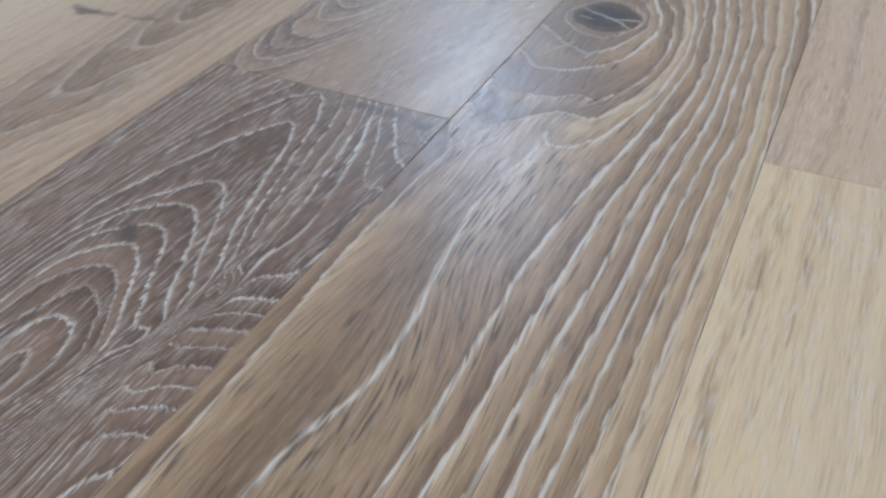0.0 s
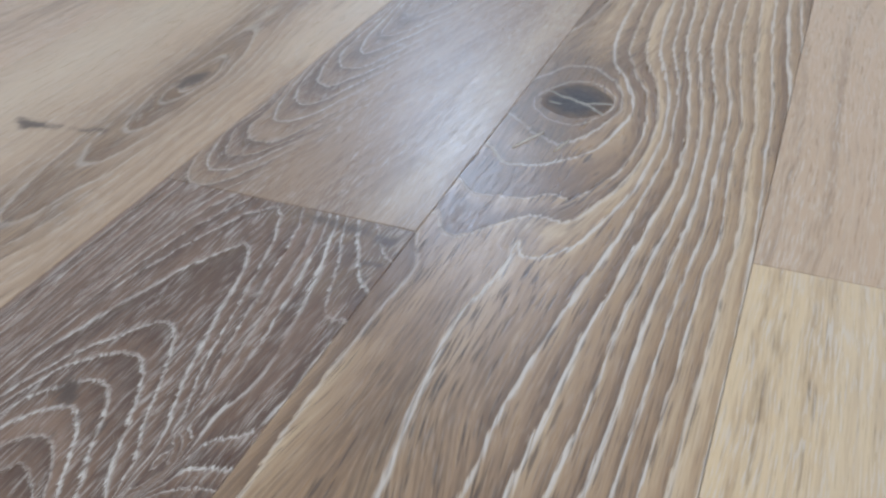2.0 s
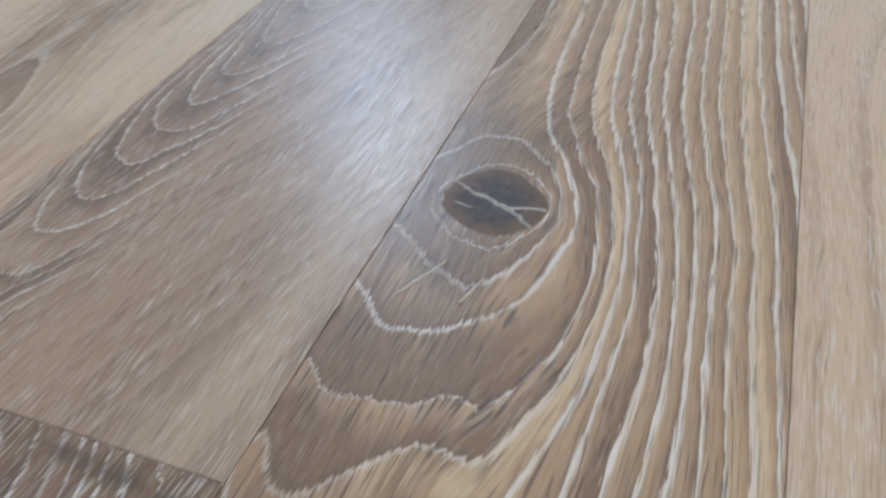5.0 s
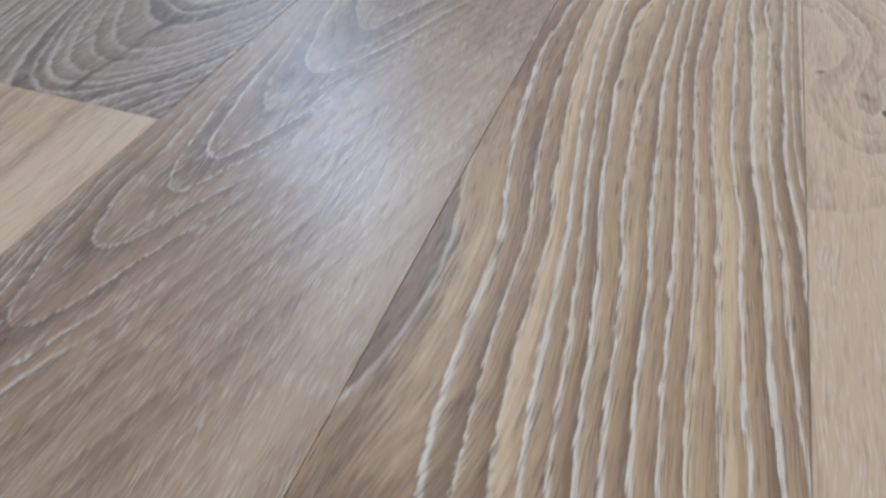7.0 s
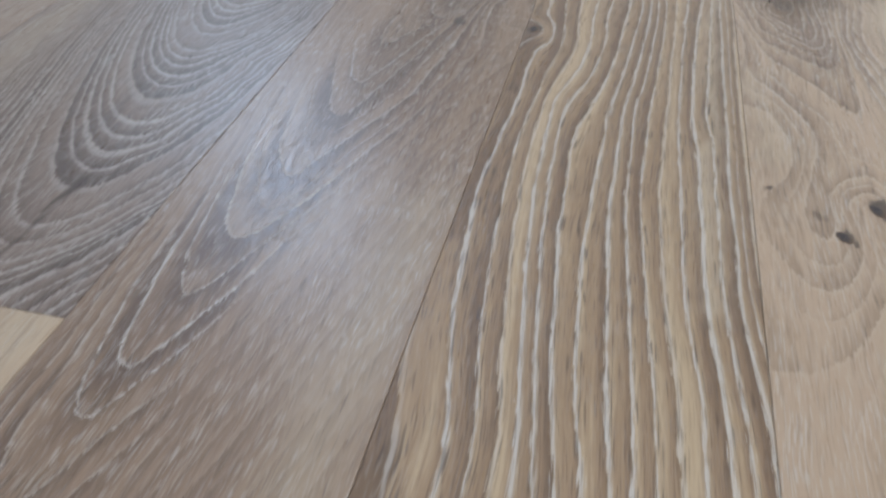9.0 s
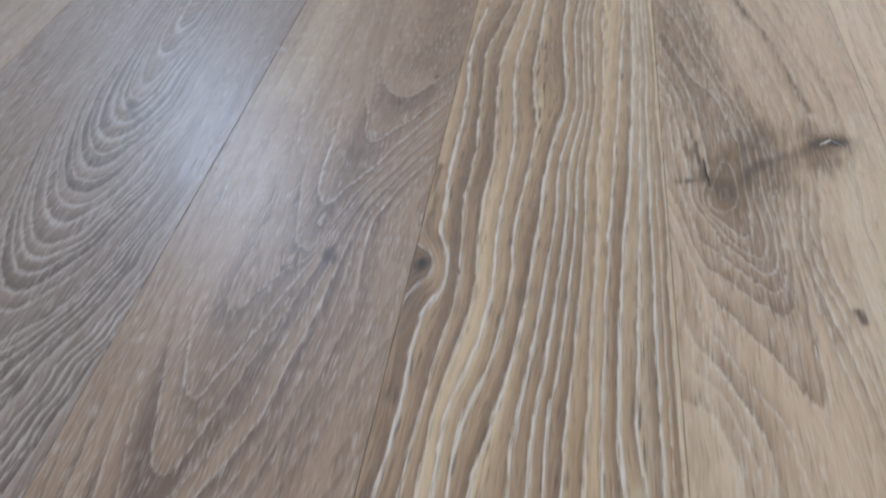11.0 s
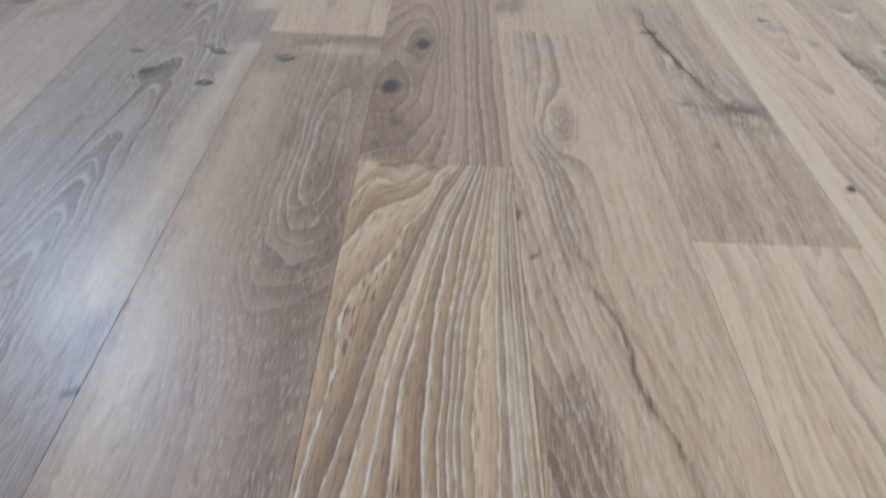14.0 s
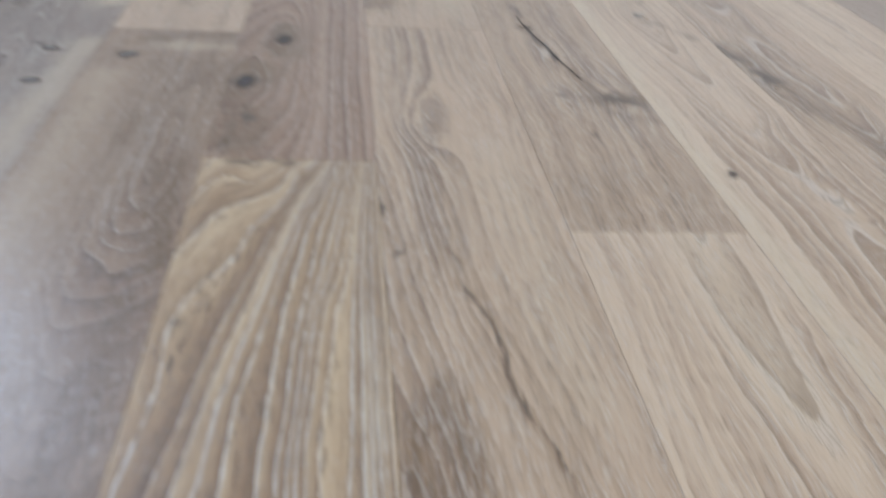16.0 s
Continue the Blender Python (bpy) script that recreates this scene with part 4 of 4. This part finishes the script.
clouded = plank(0.18, 0.36, E6 + 2.09, E6 + 4.18, "fawn", "tan oak plank with dark clouded patches", 0.010, -1.0, 0.0, 0.006,
    dark=((0.197, 2.30, 0.225, 2.33, 0.003, 0.5), (0.2, 2.62, 0.24, 2.62, 0.004, 0.5)),
    stain=((0.20, 2.24, 0.215, 2.40, 0.04, 0.7), (0.22, 2.62, 0.22, 2.76, 0.04, 0.6), (0.30, 2.6, 0.28, 2.8, 0.006, 0.5)), pale=((0.32, 2.2, 0.32, 3, 0.03, 0.5),), step=0.006)

arched = plank(0.36, 0.54, 1.535 - 2.09, 1.535, "pale", "pale oak plank with wide soft arches", 0.010, [(0, 0.5), (1, 0.47), (1.5, 0.485)], [(0, 0.08), (0.9, 0.06), (1.3, 0.03), (1.54, 0.012)], 0.006,
    dark=((0.394, 1.168, 0.3945, 1.17, 0.002, 0.8),), pale=((0.48, 1.3, 0.48, 1.52, 0.03, 0.4),), step=0.0035)
split = plank(0.36, 0.54, 1.535, 1.535 + 2.09, "fawn", "tan oak plank, greyer at its end, with a long black split", 0.008, -1.0, 0.0, 0.008,
    knots=((0.50, 1.875, 0.035, 0.06, 3.0), (0.431, 1.874, 0.015, 0.03, 2.0), (0.449, 2.038, 0.015, 0.04, 2.0)),
    dark=((0.49, 1.865, 0.53, 1.845, 0.014, 0.5), (0.431, 1.874, 0.432, 1.876, 0.008, 0.85), (0.449, 2.05, 0.452, 2.0, 0.006, 0.9), (0.433, 2.12, 0.446, 2.06, 0.004, 0.8), (0.42, 2.148, 0.44, 2.145, 0.005, 0.85), (0.43, 2.2, 0.427, 2.25, 0.004, 0.6), (0.436, 2.66, 0.46, 2.68, 0.008, 0.7), (0.44, 1.75, 0.441, 1.76, 0.004, 0.7), (0.43, 2.4, 0.425, 2.45, 0.005, 0.6)),
    stain=((0.45, 2.0, 0.48, 1.86, 0.014, 0.5), (0.48, 1.82, 0.53, 1.8, 0.02, 0.4), (0.42, 2.3, 0.44, 2.1, 0.012, 0.35), (0.42, 2.6, 0.43, 2.5, 0.014, 0.35), (0.42, 1.60, 0.50, 1.66, 0.08, 0.16), (0.47, 1.86, 0.54, 1.87, 0.022, 0.7)), tone=((0.45, 1.50, 0.45, 2.2, 0.12, 0.3),), step=0.0045)
crack(split, [(0.425, 2.20), (0.436, 2.11), (0.447, 2.055), (0.452, 2.01), (0.468, 1.93)], 0.0028, crack_dark, "split")
crack(split, [(0.418, 2.150), (0.428, 2.148), (0.440, 2.143)], 0.004, crack_dark, "split")
crack(split, [(0.446, 2.066), (0.450, 2.060)], 0.007)

light_board = plank(0.54, 0.725, 0.55, 2.64, "pale", "light tan oak plank with small knots", 0.010, [(0.5, 0.66), (2.7, 0.64)], [(0.5, 0.0), (1.6, 0.06), (2.25, 0.0), (2.7, 0.05)], 0.006,
    knots=((0.643, 2.234, 0.03, 0.06, 3.0), (0.68, 1.6, 0.04, 0.1, 2.0)),
    dark=((0.576, 1.66, 0.577, 1.662, 0.006, 1.0), (0.643, 2.234, 0.645, 2.236, 0.010, 0.8), (0.68, 2.62, 0.69, 2.63, 0.012, 0.8)),
    stain=((0.66, 2.2, 0.70, 2.12, 0.012, 0.35), (0.69, 2.4, 0.67, 2.3, 0.006, 0.4)), pale=((0.55, 1.0, 0.55, 2.6, 0.012, 0.8),), step=0.005)
knot(light_board, 0.576, 1.661, 0.005, 0.006)
crack(light_board, [(0.634, 2.238), (0.650, 2.230)], 0.007)
brindled = plank(0.725, 0.895, 1.2, 3.29, "fawn", "tan oak plank with a pale filled knot and dark edge", 0.008, [(1, 0.82), (3, 0.8)], [(1.2, 0.08), (2.0, 0.01), (2.4, 0.03), (3.3, 0.1)], 0.010,
    knots=((0.814, 2.436, 0.04, 0.07, 4.0), (0.74, 2.0, 0.03, 0.1, 3.0)),
    dark=((0.80, 2.44, 0.825, 2.432, 0.014, 0.85), (0.76, 2.48, 0.765, 2.42, 0.006, 0.7), (0.728, 2.09, 0.735, 2.03, 0.012, 0.7), (0.745, 1.98, 0.755, 1.94, 0.014, 0.8), (0.82, 2.5, 0.84, 2.5, 0.01, 0.5)),
    stain=((0.74, 2.1, 0.76, 1.9, 0.025, 0.55), (0.76, 1.9, 0.8, 1.7, 0.02, 0.4), (0.79, 2.42, 0.84, 2.5, 0.03, 0.4)), step=0.0055)
crack(brindled, [(0.804, 2.442), (0.816, 2.434), (0.822, 2.436)], 0.010)
plank(0.54, 0.725, 2.64, 4.73, "fawn", "tan oak plank with faint knots", 0.009, 0.63, [(2.6, 0.06), (4.7, 0)], 0.006, stain=((0.6, 2.75, 0.62, 2.85, 0.012, 0.4),), step=0.008)
plank(0.895, 1.075, 2.635 - 2.09, 2.635, "pale", "pale oak plank with plain grain", 0.010, 1.0, [(0.5, 0.06), (2.7, 0)], 0.006, stain=((0.91, 2.3, 0.93, 2.1, 0.02, 0.3),), step=0.007)
plank(0.895, 1.075, 2.635, 2.635 + 2.09, "smoke", "dark smoked oak plank", 0.010, 0.98, [(2.6, 0.0), (4.7, 0.1)], 0.006, dark=((1.0, 2.66, 1.02, 2.65, 0.01, 0.6),), stain=((0.95, 2.7, 0.95, 3.2, 0.04, 0.5),), step=0.008)
plank(1.075, 1.255, 2.2, 4.29, "ash", "ashen oak plank", 0.009, 1.2, 0.03, 0.006, step=0.008)
plank(-0.58, -0.43, 0.72, 2.81, "ash", "greyish oak plank with straight stripes", 0.011, -1.5, 0.0, 0.006,
    knots=((-0.5, 2.297, 0.04, 0.1, 2.0),), dark=((-0.511, 2.297, -0.508, 2.3, 0.008, 0.6),), stain=((-0.55, 2.1, -0.5, 2.2, 0.02, 0.4),), step=0.005)
plank(-0.58, -0.43, -1.37, 0.72, "fawn", "tan oak plank with grey streaks", 0.010, -1.5, 0.0, 0.006, stain=((-0.5, 0.1, -0.5, 0.5, 0.012, 0.4),), step=0.006)
shadowy = plank(-0.76, -0.58, 1.1, 3.19, "grey", "greyish oak plank with a pale filled knot", 0.009, -0.66, [(1, 0.1), (3, 0.0)], 0.008,
    knots=((-0.622, 2.544, 0.04, 0.07, 3.0),), dark=((-0.63, 2.55, -0.615, 2.54, 0.018, 0.85), (-0.6, 2.15, -0.59, 2.2, 0.018, 0.7), (-0.595, 2.75, -0.59, 2.77, 0.012, 0.7)),
    stain=((-0.61, 2.0, -0.6, 2.3, 0.03, 0.55), (-0.65, 2.4, -0.6, 2.7, 0.04, 0.4)), step=0.006)
crack(shadowy, [(-0.628, 2.552), (-0.618, 2.546)], 0.010)

# the plain boards that fill the rest of the room
woods = ("fawn", "pale", "ash", "grey", "honey", "rose")
rnd = random.Random(5)


def fill(x0, x1, y0, y1):
    if y1 - y0 > 0.02:
        plank(x0, x1, y0, y1, rnd.choice(woods), "plain oak plank with straight grain", 0.010, x0 - 1.0, 0.0, 0.006, step=0.03)


done = {(-0.18, 0): (-2.09, 4.165), (0, 0.18): (-0.9, 3.765), (-0.43, -0.18): (-1.63, 4.635), (0.18, 0.36): (-2.057, 4.213), (0.36, 0.54): (-0.555, 3.625),
        (0.54, 0.725): (0.55, 4.73), (0.725, 0.895): (1.2, 3.29), (0.895, 1.075): (0.545, 4.725), (1.075, 1.255): (2.2, 4.29), (-0.58, -0.43): (-1.37, 2.81), (-0.76, -0.58): (1.1, 3.19)}
edges = [X0 + 0.01]
while edges[-1] < -0.95:
    edges.append(edges[-1] + 0.19)
edges[-1] = -0.76
edges += [-0.58, -0.43, -0.18, 0.0, 0.18, 0.36, 0.54, 0.725, 0.895, 1.075, 1.255]
while edges[-1] < X1 - 0.25:
    edges.append(edges[-1] + 0.19)
edges.append(X1 - 0.01)
for xa, xb in zip(edges, edges[1:]):
    span_ = done.get((xa, xb))
    ya, yb = span_ if span_ else (0.0, 0.0)
    if not span_:
        ya = yb = rnd.uniform(-1, 1)
    y = ya
    while y > Y0 + 0.01:
        fill(xa, xb, max(Y0 + 0.01, y - 2.09), y)
        y -= 2.09
    y = yb
    while y < Y1 - 0.01:
        fill(xa, xb, y, min(Y1 - 0.01, y + 2.09))
        y += 2.09
